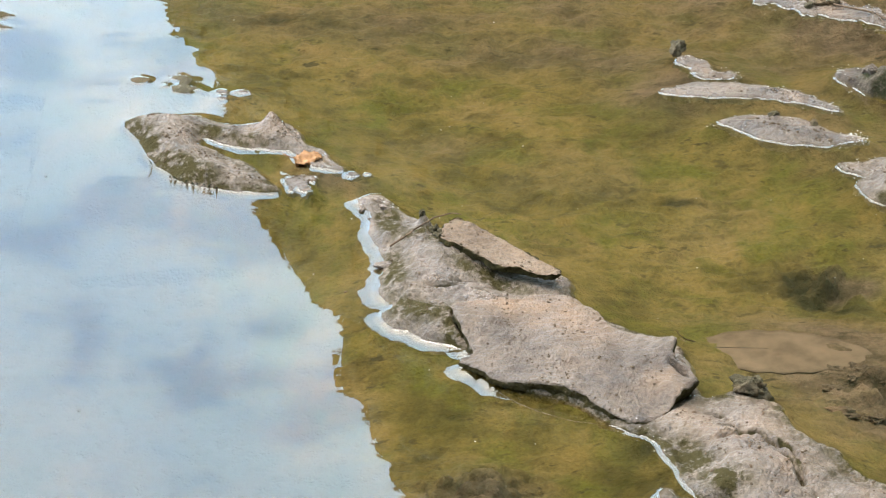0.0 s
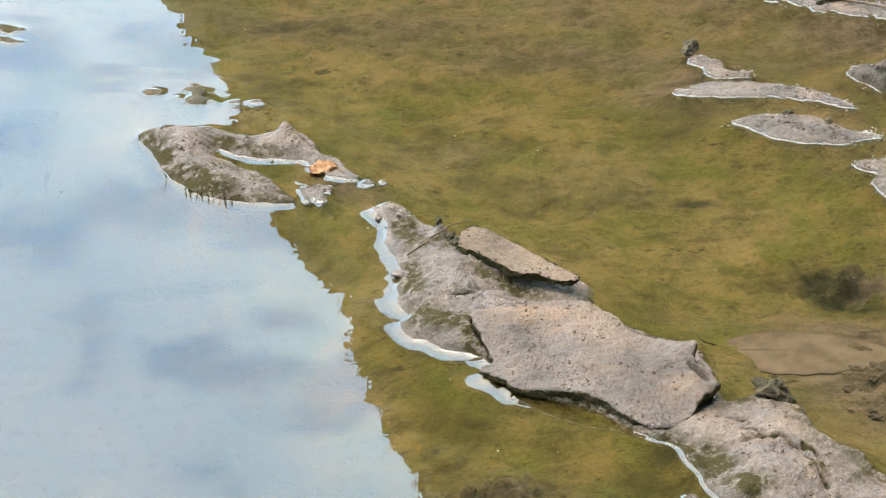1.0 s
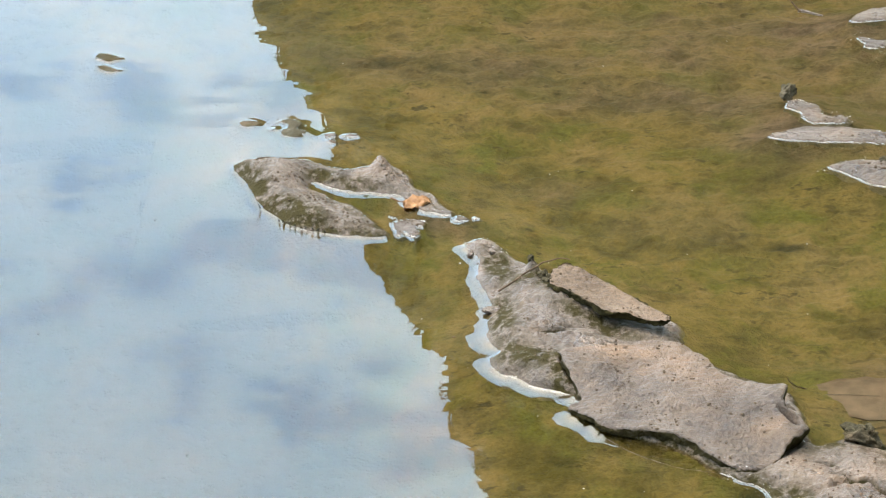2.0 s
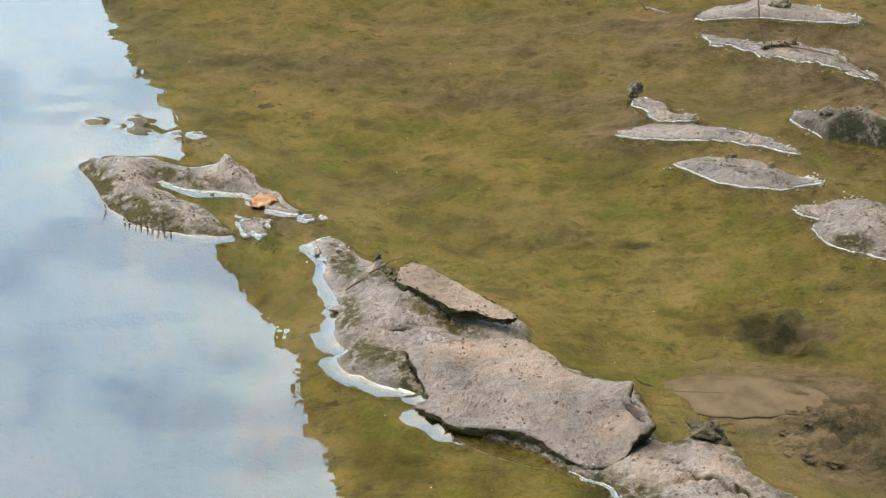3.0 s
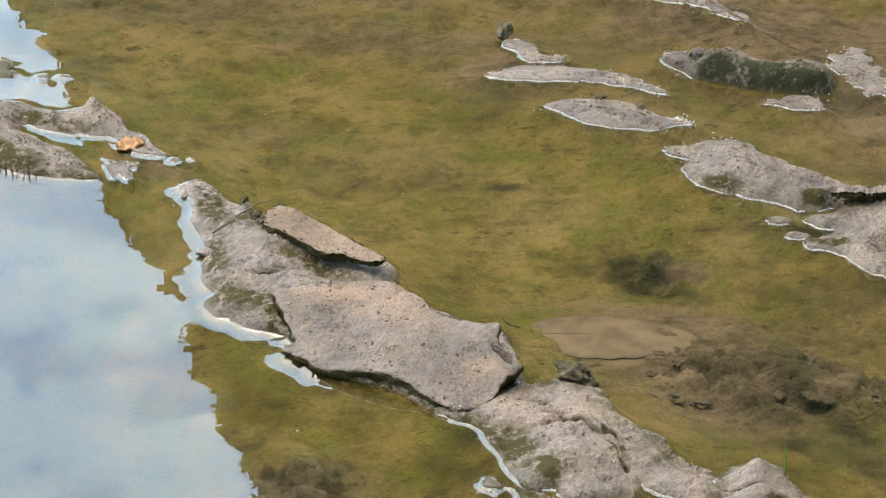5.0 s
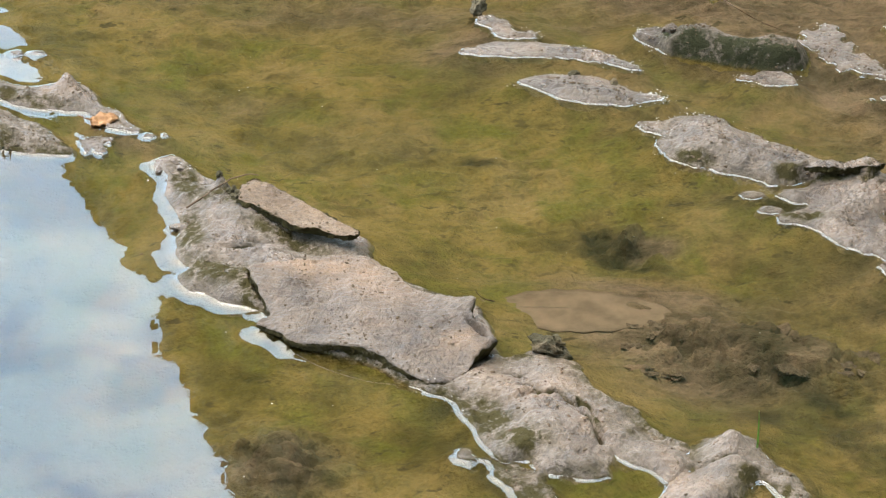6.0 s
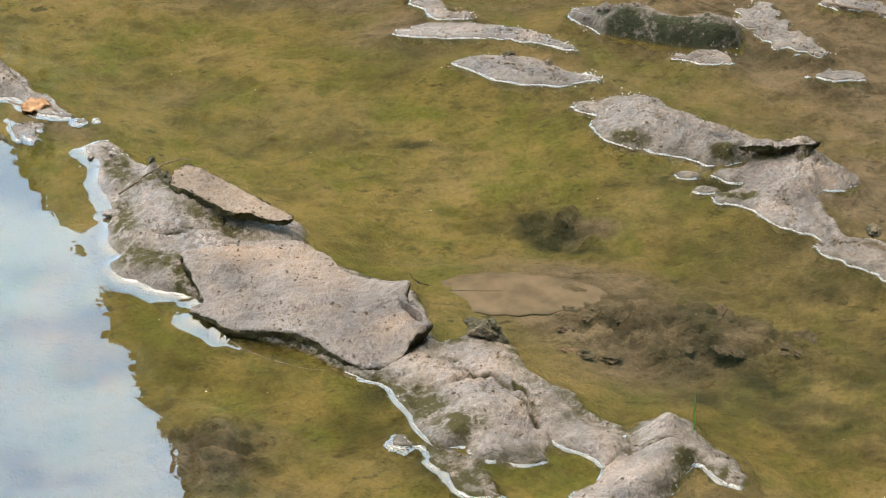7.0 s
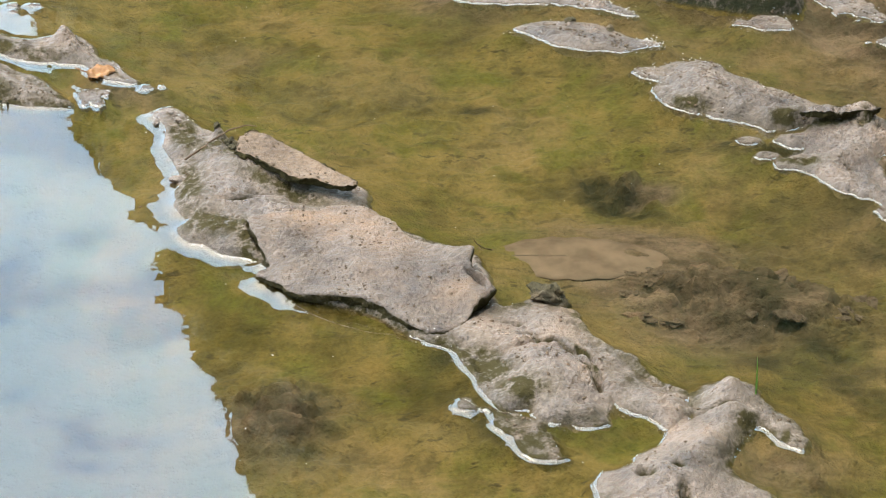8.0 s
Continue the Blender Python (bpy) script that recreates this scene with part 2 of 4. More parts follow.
# meshes
def grid_object(name, xs, ys, z, mat, keep=None, fields=()):
    """One sheet over a grid of places; keep: which of its points stay."""
    ny, nx = z.shape
    X, Y = np.meshgrid(xs, ys)
    co = np.stack([X, Y, z], -1).reshape(-1, 3)
    i = np.arange(ny * nx).reshape(ny, nx)
    quads = np.stack([i[:-1, :-1], i[:-1, 1:], i[1:, 1:], i[1:, :-1]], -1).reshape(-1, 4)
    if keep is not None:
        k = keep.reshape(-1)
        quads = quads[k[quads].any(1)]
        used = np.unique(quads)
        back = np.zeros(ny * nx, np.int64)
        back[used] = np.arange(len(used))
        co, quads = co[used], back[quads]
        fields = [(n, f.reshape(-1)[used]) for n, f in fields]
    ob = array_object(name, co, quads, mat)
    for n, f in fields:
        at = ob.data.attributes.new(n, "FLOAT", "POINT")
        at.data.foreach_set("value", np.ascontiguousarray(f.reshape(-1), dtype=np.float32))
    return ob


def array_object(name, co, quads, mat):
    me = bpy.data.meshes.new(name)
    me.vertices.add(len(co))
    me.vertices.foreach_set("co", np.ascontiguousarray(co, dtype=np.float32).reshape(-1))
    me.loops.add(quads.size)
    me.loops.foreach_set("vertex_index", quads.astype(np.int32).reshape(-1))
    me.polygons.add(len(quads))
    me.polygons.foreach_set("loop_start", np.arange(0, quads.size, quads.shape[1], dtype=np.int32))
    me.update(calc_edges=True)
    me.polygons.foreach_set("use_smooth", np.ones(len(quads), bool))
    me.materials.append(mat)
    me.update()
    return new(name, me)


def part(name, bm, mat, parent=None, label=""):
    """Links a bmesh as one mesh object, under a thing if one is given."""
    me = bpy.data.meshes.new(name)
    bm.to_mesh(me)
    bm.free()
    me.materials.append(mat)
    for p in me.polygons:
        p.use_smooth = True
    ob = new(name, me)
    ob.parent = parent
    return tagged(ob, label)


def adopt(ob, parent, label=""):
    ob.parent = parent
    return tagged(ob, label)


def axis(lo, hi, step, far, growth=1.22):
    """Even steps between lo and hi, growing ones out to far on both sides."""
    mid = list(np.arange(lo, hi + step / 2, step))
    out, d, s = [], 0.0, step
    while d < far:
        s *= growth
        d += s
        out.append(d)
    return np.array([lo - d for d in reversed(out)] + mid + [hi + d for d in out])


def tube(bm, path, radii, sides=7):
    """A tapering round stem along a path."""
    rings = []
    pts = [Vector(p) for p in path]
    for k, p in enumerate(pts):
        d = (pts[min(k + 1, len(pts) - 1)] - pts[max(k - 1, 0)]).normalized()
        u = d.orthogonal().normalized()
        v = d.cross(u)
        rings.append([bm.verts.new(p + radii[k] * (math.cos(a) * u + math.sin(a) * v)) for a in (2 * math.pi * j / sides for j in range(sides))])
    for a, b in zip(rings, rings[1:]):
        for j in range(sides):
            bm.faces.new((a[j], a[(j + 1) % sides], b[(j + 1) % sides], b[j]))
    bm.faces.new(rings[0][::-1])
    bm.faces.new(rings[-1])


# the plan of the mud: shorelines in metres
CURL = [(-0.1648, 0.0684), (-0.1602, 0.0548), (-0.1528, 0.0384), (-0.1458, 0.0284), (-0.1374, 0.0185), (-0.1270, 0.0118), (-0.1151, 0.0086),
    (-0.1035, 0.0082), (-0.0964, 0.0097), (-0.0985, 0.0165), (-0.1050, 0.0262), (-0.1110, 0.0335), (-0.1190, 0.0392), (-0.1250, 0.0445),
    (-0.1306, 0.0489), (-0.1310, 0.0531), (-0.1288, 0.0552), (-0.1261, 0.0531), (-0.1187, 0.0491), (-0.1095, 0.0461), (-0.1005, 0.0448),
    (-0.0925, 0.0437), (-0.0885, 0.0370), (-0.0809, 0.0313), (-0.0710, 0.0294), (-0.0744, 0.0374), (-0.0808, 0.0455), (-0.0880, 0.0530),
    (-0.0920, 0.0635), (-0.0970, 0.0700), (-0.1029, 0.0705), (-0.1079, 0.0680), (-0.1158, 0.0662), (-0.1219, 0.0668), (-0.1283, 0.0705),
    (-0.1355, 0.0735), (-0.1425, 0.0740), (-0.1526, 0.0752), (-0.1590, 0.0738)]
RIDGE = [(-0.0557, 0.0052), (-0.0616, 0.0013), (-0.0583, -0.0072), (-0.0565, -0.0165), (-0.0555, -0.0275), (-0.0517, -0.0400), (-0.0498, -0.0515),
    (-0.0511, -0.0628), (-0.0498, -0.0714), (-0.0459, -0.0798), (-0.0478, -0.0881), (-0.0436, -0.0947), (-0.0373, -0.0995), (-0.0311, -0.1043),
    (-0.0235, -0.1075), (-0.0170, -0.1110), (-0.0130, -0.1200), (-0.0070, -0.1310), (0.0016, -0.1380), (0.0103, -0.1402), (0.0164, -0.1415),
    (0.0225, -0.1445), (0.0290, -0.1500), (0.0340, -0.1560), (0.0443, -0.1643), (0.0494, -0.1658), (0.0535, -0.1711), (0.0565, -0.1808),
    (0.0600, -0.1897), (0.0629, -0.1984), (0.0665, -0.2060), (0.0725, -0.2060), (0.0764, -0.2055), (0.0794, -0.2097), (0.0891, -0.2142), (0.0997, -0.2160),
    (0.1039, -0.2141), (0.1033, -0.2082), (0.1056, -0.2010), (0.1083, -0.2032), (0.1137, -0.2081), (0.1199, -0.2130), (0.1240, -0.2170), (0.1330, -0.2080),
    (0.1330, -0.1980), (0.1226, -0.1863), (0.1182, -0.1782), (0.1161, -0.1729), (0.1112, -0.1699), (0.1041, -0.1623), (0.0985, -0.1490),
    (0.0940, -0.1420), (0.0785, -0.1390), (0.0700, -0.1400), (0.0630, -0.1080), (0.0390, -0.0910), (0.0260, -0.0750), (0.0240, -0.0630), (0.0200, -0.0550),
    (0.0040, -0.0490), (-0.0140, -0.0300), (-0.0260, -0.0210), (-0.0350, -0.0160), (-0.0450, -0.0060), (-0.0500, 0.0010)]
SLAB = [(-0.0224, -0.0924), (-0.0202, -0.0992), (-0.0178, -0.1069), (-0.0146, -0.1137), (-0.0134, -0.1190), (-0.0154, -0.1205), (-0.0182, -0.1225),
    (-0.0144, -0.1262), (-0.0090, -0.1311), (-0.0059, -0.1351), (0.0016, -0.1386), (0.0103, -0.1404), (0.0164, -0.1415), (0.0225, -0.1443),
    (0.0276, -0.1482), (0.0327, -0.1537), (0.0378, -0.1576), (0.0438, -0.1604), (0.0499, -0.1598), (0.0560, -0.1551), (0.0592, -0.1511),
    (0.0633, -0.1455), (0.0679, -0.1406), (0.0668, -0.1366), (0.0631, -0.1309), (0.0602, -0.1260), (0.0609, -0.1202), (0.0618, -0.1151),
    (0.0575, -0.1141), (0.0523, -0.1116), (0.0462, -0.1089), (0.0400, -0.1056), (0.0365, -0.1022), (0.0348, -0.0971), (0.0322, -0.0928),
    (0.0277, -0.0885), (0.0223, -0.0837), (0.0141, -0.0821), (0.0086, -0.0829), (0.0040, -0.0860), (-0.0033, -0.0874), (-0.0105, -0.0879), (-0.0177, -0.0897)]
FLAKE = [(-0.027, -0.041), (-0.024, -0.027), (-0.019, -0.025), (-0.006, -0.038), (0.005, -0.051), (0.016, -0.063), (0.020, -0.068), (0.016,
    -0.070), (0.009, -0.068), (0.003, -0.065), (-0.005, -0.063), (-0.014, -0.054), (-0.022, -0.046)]
MOUND = [(0.1228, -0.2210), (0.1275, -0.2120), (0.1315, -0.2040), (0.1340, -0.1965), (0.1400, -0.1925), (0.1486, -0.1900), (0.1550, -0.1930),
    (0.1575, -0.2000), (0.1610, -0.2060), (0.1660, -0.2130), (0.1690, -0.2220), (0.1680, -0.2310), (0.1639, -0.2293), (0.1598, -0.2254),
    (0.1561, -0.2175), (0.1511, -0.2196), (0.1451, -0.2307), (0.1416, -0.2397), (0.1445, -0.2473), (0.1535, -0.2548), (0.1580, -0.2680),
    (0.1480, -0.2850), (0.1200, -0.2900), (0.0980, -0.2750), (0.0960, -0.2550), (0.0975, -0.2437), (0.1016, -0.2399), (0.1090, -0.2373),
    (0.1110, -0.2330), (0.1150, -0.2290), (0.1190, -0.2265)]
SPIT = [(0.0515, -0.2013), (0.0542, -0.1970), (0.0615, -0.2020), (0.0678, -0.2060), (0.0745, -0.2084), (0.0798, -0.2168), (0.0846, -0.2254),
    (0.0846, -0.2313), (0.0887, -0.2336), (0.0827, -0.2351), (0.0763, -0.2334), (0.0710, -0.2259), (0.0690, -0.2182), (0.0650, -0.2155), (0.0621, -0.2070), (0.0555, -0.2063)]
RBANK = [(0.1381, 0.0338), (0.1465, 0.0261), (0.1448, 0.0163), (0.1524, 0.0028), (0.1650, -0.0040), (0.1759, -0.0095), (0.1847, -0.0144), (0.1930, -0.0150),
    (0.2001, -0.0150), (0.1960, -0.0195), (0.1893, -0.0238), (0.1932, -0.0290), (0.1995, -0.0300), (0.1950, -0.0355), (0.1859, -0.0397), (0.1881, -0.0442),
    (0.1965, -0.0465), (0.2012, -0.0534), (0.2070, -0.0601), (0.2208, -0.0734), (0.2202, -0.0798), (0.2331, -0.0927), (0.2420, -0.1020), (0.2610, -0.1280),
    (0.2820, -0.1430), (0.2880, -0.1210), (0.2670, -0.0960), (0.2470, -0.0780), (0.2330, -0.0690), (0.2290, -0.0600), (0.2290, -0.0500), (0.2280, -0.0390),
    (0.2410, -0.0340), (0.2450, -0.0260), (0.2360, -0.0110), (0.2280, -0.0030), (0.2150, -0.0010), (0.2060, 0.0100), (0.1870, 0.0230), (0.1710, 0.0400), (0.1590, 0.0440), (0.1490, 0.0390)]
CREST = [(0.2005, -0.0135), (0.2070, -0.0110), (0.2140, -0.0130), (0.2200, -0.0090), (0.2250, -0.0080), (0.2300, -0.0110), (0.2290, -0.0150), (0.2235, -0.0150),
    (0.2190, -0.0160), (0.2130, -0.0165), (0.2060, -0.0155)]
ROLL = [(0.1465, 0.1215), (0.1450, 0.1130), (0.1530, 0.1040), (0.1606, 0.0955), (0.1748, 0.0908), (0.1866, 0.0868), (0.2058, 0.0840), (0.2160, 0.0870),
    (0.2170, 0.1060), (0.2080, 0.1110), (0.1960, 0.1085), (0.1892, 0.1075), (0.1827, 0.1150), (0.1724, 0.1230), (0.1620, 0.1210), (0.1540, 0.1240)]
FLAT = [(0.089, 0.074), (0.097, 0.067), (0.108, 0.058), (0.126, 0.052), (0.139, 0.054), (0.151, 0.058), (0.146, 0.062), (0.137, 0.065),
    (0.129, 0.075), (0.114, 0.080), (0.100, 0.079)]
STRIP = [(0.067, 0.101), (0.081, 0.097), (0.101, 0.097), (0.116, 0.095), (0.130, 0.091), (0.142, 0.085), (0.139, 0.091), (0.130, 0.099),
    (0.117, 0.106), (0.100, 0.111), (0.082, 0.109)]
NECK = [(0.077, 0.131), (0.082, 0.119), (0.088, 0.113), (0.096, 0.114), (0.102, 0.118), (0.095, 0.122), (0.086, 0.131), (0.080, 0.135)]
FARA = [(0.110, 0.220), (0.123, 0.220), (0.139, 0.221), (0.163, 0.218), (0.179, 0.216), (0.188, 0.221), (0.171, 0.231), (0.155, 0.238),
    (0.145, 0.244), (0.133, 0.238), (0.117, 0.232)]
FARB = [(0.110, 0.204), (0.116, 0.194), (0.130, 0.183), (0.148, 0.176), (0.168, 0.168), (0.177, 0.160), (0.189, 0.156), (0.179, 0.171),
    (0.170, 0.185), (0.150, 0.193), (0.137, 0.193), (0.119, 0.199)]
SHELF = [(0.218, 0.110), (0.227, 0.096), (0.238, 0.085), (0.251, 0.079), (0.246, 0.093), (0.239, 0.106), (0.231, 0.127), (0.223, 0.123)]
LEDGE = [(0.185, 0.077), (0.196, 0.071), (0.209, 0.076), (0.204, 0.083), (0.194, 0.082)]
BITS = [(0.244, 0.060), (0.253, 0.056), (0.263, 0.056), (0.258, 0.062), (0.251, 0.064)]
TOPR = [(0.259, 0.127), (0.269, 0.121), (0.278, 0.118), (0.293, 0.114), (0.285, 0.128), (0.271, 0.133)]
FARC = [(-0.1507, 0.1113), (-0.1464, 0.1148), (-0.1413, 0.1104), (-0.1414, 0.1059), (-0.1392, 0.1052), (-0.1351, 0.1004), (-0.1386, 0.0985),
    (-0.1469, 0.0991), (-0.1535, 0.1034), (-0.1466, 0.1069)]
FARD = [(-0.1677, 0.1100), (-0.1643, 0.1116), (-0.1600, 0.1101), (-0.1622, 0.1067), (-0.1664, 0.1071)]
WISP = [(-0.0940, 0.0205), (-0.0890, 0.0192), (-0.0835, 0.0195), (-0.0862, 0.0165), (-0.0850, 0.0125), (-0.0885, 0.0140), (-0.0905, 0.0172)]
FARE = [(-0.244, 0.175), (-0.238, 0.171), (-0.232, 0.173), (-0.236, 0.177), (-0.241, 0.178)]
FARF = [(-0.241, 0.165), (-0.235, 0.159), (-0.230, 0.161), (-0.234, 0.164), (-0.238, 0.166)]

# outline, rise of the mud above its edge, width of that rise, height of the water's creep up the edge, roughness
SHORES = {
    "CURL": (CURL, 0.0054, 0.0115, 0.0006, 0.0012),
    "RIDGE": (RIDGE, 0.0044, 0.0050, 0.0011, 0.0012),
    "MOUND": (MOUND, 0.0030, 0.0060, 0.0007, 0.0014),
    "SPIT": (SPIT, 0.0004, 0.0050, 0.0007, 0.0018),
    "WISP": (WISP, 0.0000, 0.0040, 0.0007, 0.0030),
    "RBANK": (RBANK, 0.0056, 0.0080, 0.00050, 0.0017),
    "ROLL": (ROLL, 0.0092, 0.0046, 0.0005, 0.0012),
    "FLAT": (FLAT, 0.0026, 0.0080, 0.00048, 0.0011),
    "STRIP": (STRIP, 0.0013, 0.0050, 0.00048, 0.0015),
    "NECK": (NECK, 0.0012, 0.0050, 0.0005, 0.0022),
    "FARA": (FARA, 0.0030, 0.0090, 0.00048, 0.0013),
    "FARB": (FARB, 0.0010, 0.0060, 0.0005, 0.0024),
    "SHELF": (SHELF, 0.0010, 0.0080, 0.00042, 0.0030),
    "LEDGE": (LEDGE, 0.0009, 0.0060, 0.0005, 0.0022),
    "BITS": (BITS, 0.0003, 0.0050, 0.0005, 0.0030),
    "TOPR": (TOPR, 0.0008, 0.0060, 0.0005, 0.0024),
    "FARC": (FARC, 0.0002, 0.0040, 0.0003, 0.0022),
    "FARD": (FARD, 0.0002, 0.0040, 0.0003, 0.0012),
    "FARE": (FARE, 0.0005, 0.0040, 0.0005, 0.0010),
    "FARF": (FARF, 0.0005, 0.0040, 0.0005, 0.0010),
}
# small lobes at the foot of the long bank: place and half widths
LOBES = ((0.177, -0.0232, 0.0048, 0.0022), (0.183, -0.0348, 0.0044, 0.0026))
# small wet crumbs breaking the water, most by the crescent, added for sky-mirroring rims
DROPS = ((0.0822, -0.1392, 0.0030, 0.0022), (-0.0650, 0.0245, 0.0028, 0.0020), (-0.0590, 0.0256, 0.0015, 0.0010), (-0.1172, 0.0988, 0.0036, 0.0020), (-0.1262, 0.0983, 0.0022, 0.0012), (-0.1252, 0.0927, 0.0020, 0.0012))
for key, places in (("LOBE", LOBES), ("DROP", DROPS)):
    for n, (lx, ly, rx, ry) in enumerate(places):
        ring = [(lx + rx * math.cos(k * 0.7) * (1 + 0.2 * math.sin(n + 2.3 * k)), ly + ry * math.sin(k * 0.7)) for k in range(9)]
        SHORES["%s%d" % (key, n)] = (ring, 0.0022 if key == "LOBE" else 0.0002, 0.0030, 0.0004, 0.0009)
CURVES = {k: rounded(v[0]) for k, v in SHORES.items()}


def depth_in(key, x, y, fine=True):
    """Signed distance from a shoreline, frayed by noise; positive on the mud."""
    fray = SHORES[key][4]
    d = inside_by(CURVES[key], x, y) + 0.9 * fray * fbm(x, y, 0.009, 2, 11, 0.5) + max(0.0, fray - 0.0012) * 1.4 * fbm(x, y, 0.0045, 2, 15)
    return d + 0.3 * fray * fbm(x, y, 0.0025, 3, 13, 0.6) if fine else d


def creep_of(key, x):
    """How high the water creeps up an edge; on the ridge it is highest at its far tip."""
    creep = SHORES[key][3] + 0 * x
    return creep * (1 - 0.62 * smooth((x + 0.01) / 0.03)) if key == "RIDGE" else creep


def soften(a, k):
    """Averages a field over k places to all sides."""
    for ax in (0, 1):
        c = np.cumsum(np.concatenate([np.repeat(np.take(a, [0], ax), k + 1, ax), a, np.repeat(np.take(a, [-1], ax), k, ax)], ax), ax)
        n = a.shape[ax]
        a = (np.take(c, range(2 * k + 1, 2 * k + 1 + n), ax) - np.take(c, range(n), ax)) / (2 * k + 1)
    return a


def mud_island(name, key, mat, shape=None, step=0.0008, label="", algae_shade=0.5, bump_size=0.0013, dark_patches=(), steep=0.62):
    """A mud flat that rises out of the water. shape(x, y, d) adds to its height."""
    outline, rise, width, creep, fray = SHORES[key]
    c = CURVES[key]
    xs = np.arange(c[:, 0].min() - 0.014, c[:, 0].max() + 0.014, step)
    ys = np.arange(c[:, 1].min() - 0.014, c[:, 1].max() + 0.014, step)
    x, y = np.meshgrid(xs, ys)
    d = depth_in(key, x, y)
    creep = creep_of(key, x)
    dp = np.maximum(d, 0)
    # sides that face -y are steep, the far sides run out gently
    side = soften(np.gradient(d, step, axis=0), int(0.005 / step))
    width = width * (1 - steep * side)
    top = rise * (1 + 0.22 * side) * (1 - np.exp(-dp / width)) + smooth(dp / 0.003) * bump_size * (0.7 * fbm(x, y, 0.016, 5, 3, 0.6) + 0.40 * fbm(x, y, 0.0034, 3, 5, 0.7) - 0.5 * smooth(fbm(x, y, 0.007, 4, 19, 0.6) - 0.15))
    if shape is not None:
        top = top + smooth(dp / 0.005) * shape(x, y, dp)
    z = np.where(d > 0, creep + np.maximum(top, -0.0034), creep + 1.1 * d)
    al = algae_shade * np.exp(-dp / 0.006) * smooth(0.5 + 0.9 * fbm(x, y, 0.03, 3, 21)) * 1.4
    # moss, and shade painted into cracks, holes and below overhangs
    for *q, amount in dark_patches:
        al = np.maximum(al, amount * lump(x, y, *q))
    sunk = smooth((0.0001 - d) / 0.0010)
    ob = grid_object(name, xs, ys, z, mat, keep=d > -0.005, fields=[("algae_shade", al), ("sunk", sunk)])
    return tagged(ob, label, "mud island")


# ground under and round the pond: one sheet to the horizon
def build_ground():
    xs, ys = axis(-0.30, 0.32, 0.0012, 700), axis(-0.29, 0.28, 0.0012, 700)
    x, y = np.meshgrid(xs, ys)
    z = -0.0105 + 0.0030 * fbm(x, y, 0.09, 4, 31) + 0.0016 * fbm(x, y, 0.018, 4, 37) + 0.0009 * fbm(x, y * 1.3, 0.006, 2, 39, 0.5)
    z = z - 0.012 * smooth((-0.09 - x - 0.5 * y) / 0.10)
    rubble = sum(lump(x, y - FAR, *q) for q in RUBBLE)
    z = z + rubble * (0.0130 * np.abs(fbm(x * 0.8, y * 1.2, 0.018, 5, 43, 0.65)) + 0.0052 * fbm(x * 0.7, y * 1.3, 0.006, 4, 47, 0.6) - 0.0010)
    for cx, cy, rx, ry, turn, up in LUMPS:
        z = z + up * lump(x, y - FAR, cx, cy, rx, ry, turn) * (1 + 0.5 * fbm(x, y, 0.012, 3, 41))
    seat = smooth(2.2 * lump(x, y, 0.104, -0.0958, 0.042, 0.021, -2))
    z = z * (1 - 0.88 * seat) - 0.0072 * seat                # the sunken leaf lies level here
    for key, (_, _, _, creep, _) in SHORES.items():
        c = CURVES[key]
        i0, i1 = np.searchsorted(xs, (c[:, 0].min() - 0.04, c[:, 0].max() + 0.04))
        j0, j1 = np.searchsorted(ys, (c[:, 1].min() - 0.04, c[:, 1].max() + 0.04))
        sx, sy = x[j0:j1, i0:i1], y[j0:j1, i0:i1]
        d = depth_in(key, sx, sy)
        foot = np.where(d < 0, -0.0003 + np.maximum(0.6 * d, -0.0026 + 0.25 * d), -0.0003 - 1.2 * d)
        z[j0:j1, i0:i1] = np.maximum(z[j0:j1, i0:i1], foot + 0.0006 * fbm(sx, sy, 0.008, 3, 45))
    # rotting patches, plus painted shade where the rubble's height noise is low
    rot_shade = 0.45 * rubble * smooth((0.16 - np.abs(fbm(x * 0.8, y * 1.2, 0.018, 5, 43, 0.65))) / 0.14) + sum(a * lump(x, y - FAR, *q) for *q, a in ROTTEN) * (0.9 + 1.0 * fbm(x, y, 0.014, 5, 51, 0.6))
    bare = 0.5 * rubble + sum(a * lump(x, y - FAR, *q) for *q, a in BARE) * (0.95 + 0.6 * fbm(x * 0.7, y * 1.3, 0.03, 5, 61, 0.6)) + 0.22 * smooth(fbm(x, y, 0.07, 4, 71) - 0.1)
    z = np.minimum(z, -0.0002)
    r = np.hypot(x, y)
    z = np.where(r < 1.5, z, -0.02 + 0.0 * z)
    z = z + smooth((r - 4.0) / 4.0) * 0.9 + np.clip((r - 8) / 60, 0, 1) * 1.5
    # the deep left side is darkened to keep the mirrored sky clear
    g = grid_object("ground", xs, ys, z, BED, fields=[("bare", np.clip(bare, 0, 1)), ("rotten_shaded", np.clip(rot_shade + 0.6 * smooth((-0.12 - x - 0.5 * y) / 0.06), 0, 0.9))])
    tagged(g, "olive algae-covered pond bed and bank", "ground", kind="structure")


FAR = 0.015            # patches of the bed lie this much farther than the lists below say
# rough, broken stretches of the bed
RUBBLE = [(0.145, -0.132, 0.035, 0.022, -25), (0.185, -0.148, 0.022, 0.012, -25), (0.128, -0.058, 0.016, 0.012, 0), (-0.010, -0.212, 0.02, 0.02, 0), (0.24, -0.10, 0.04, 0.02, -10)]
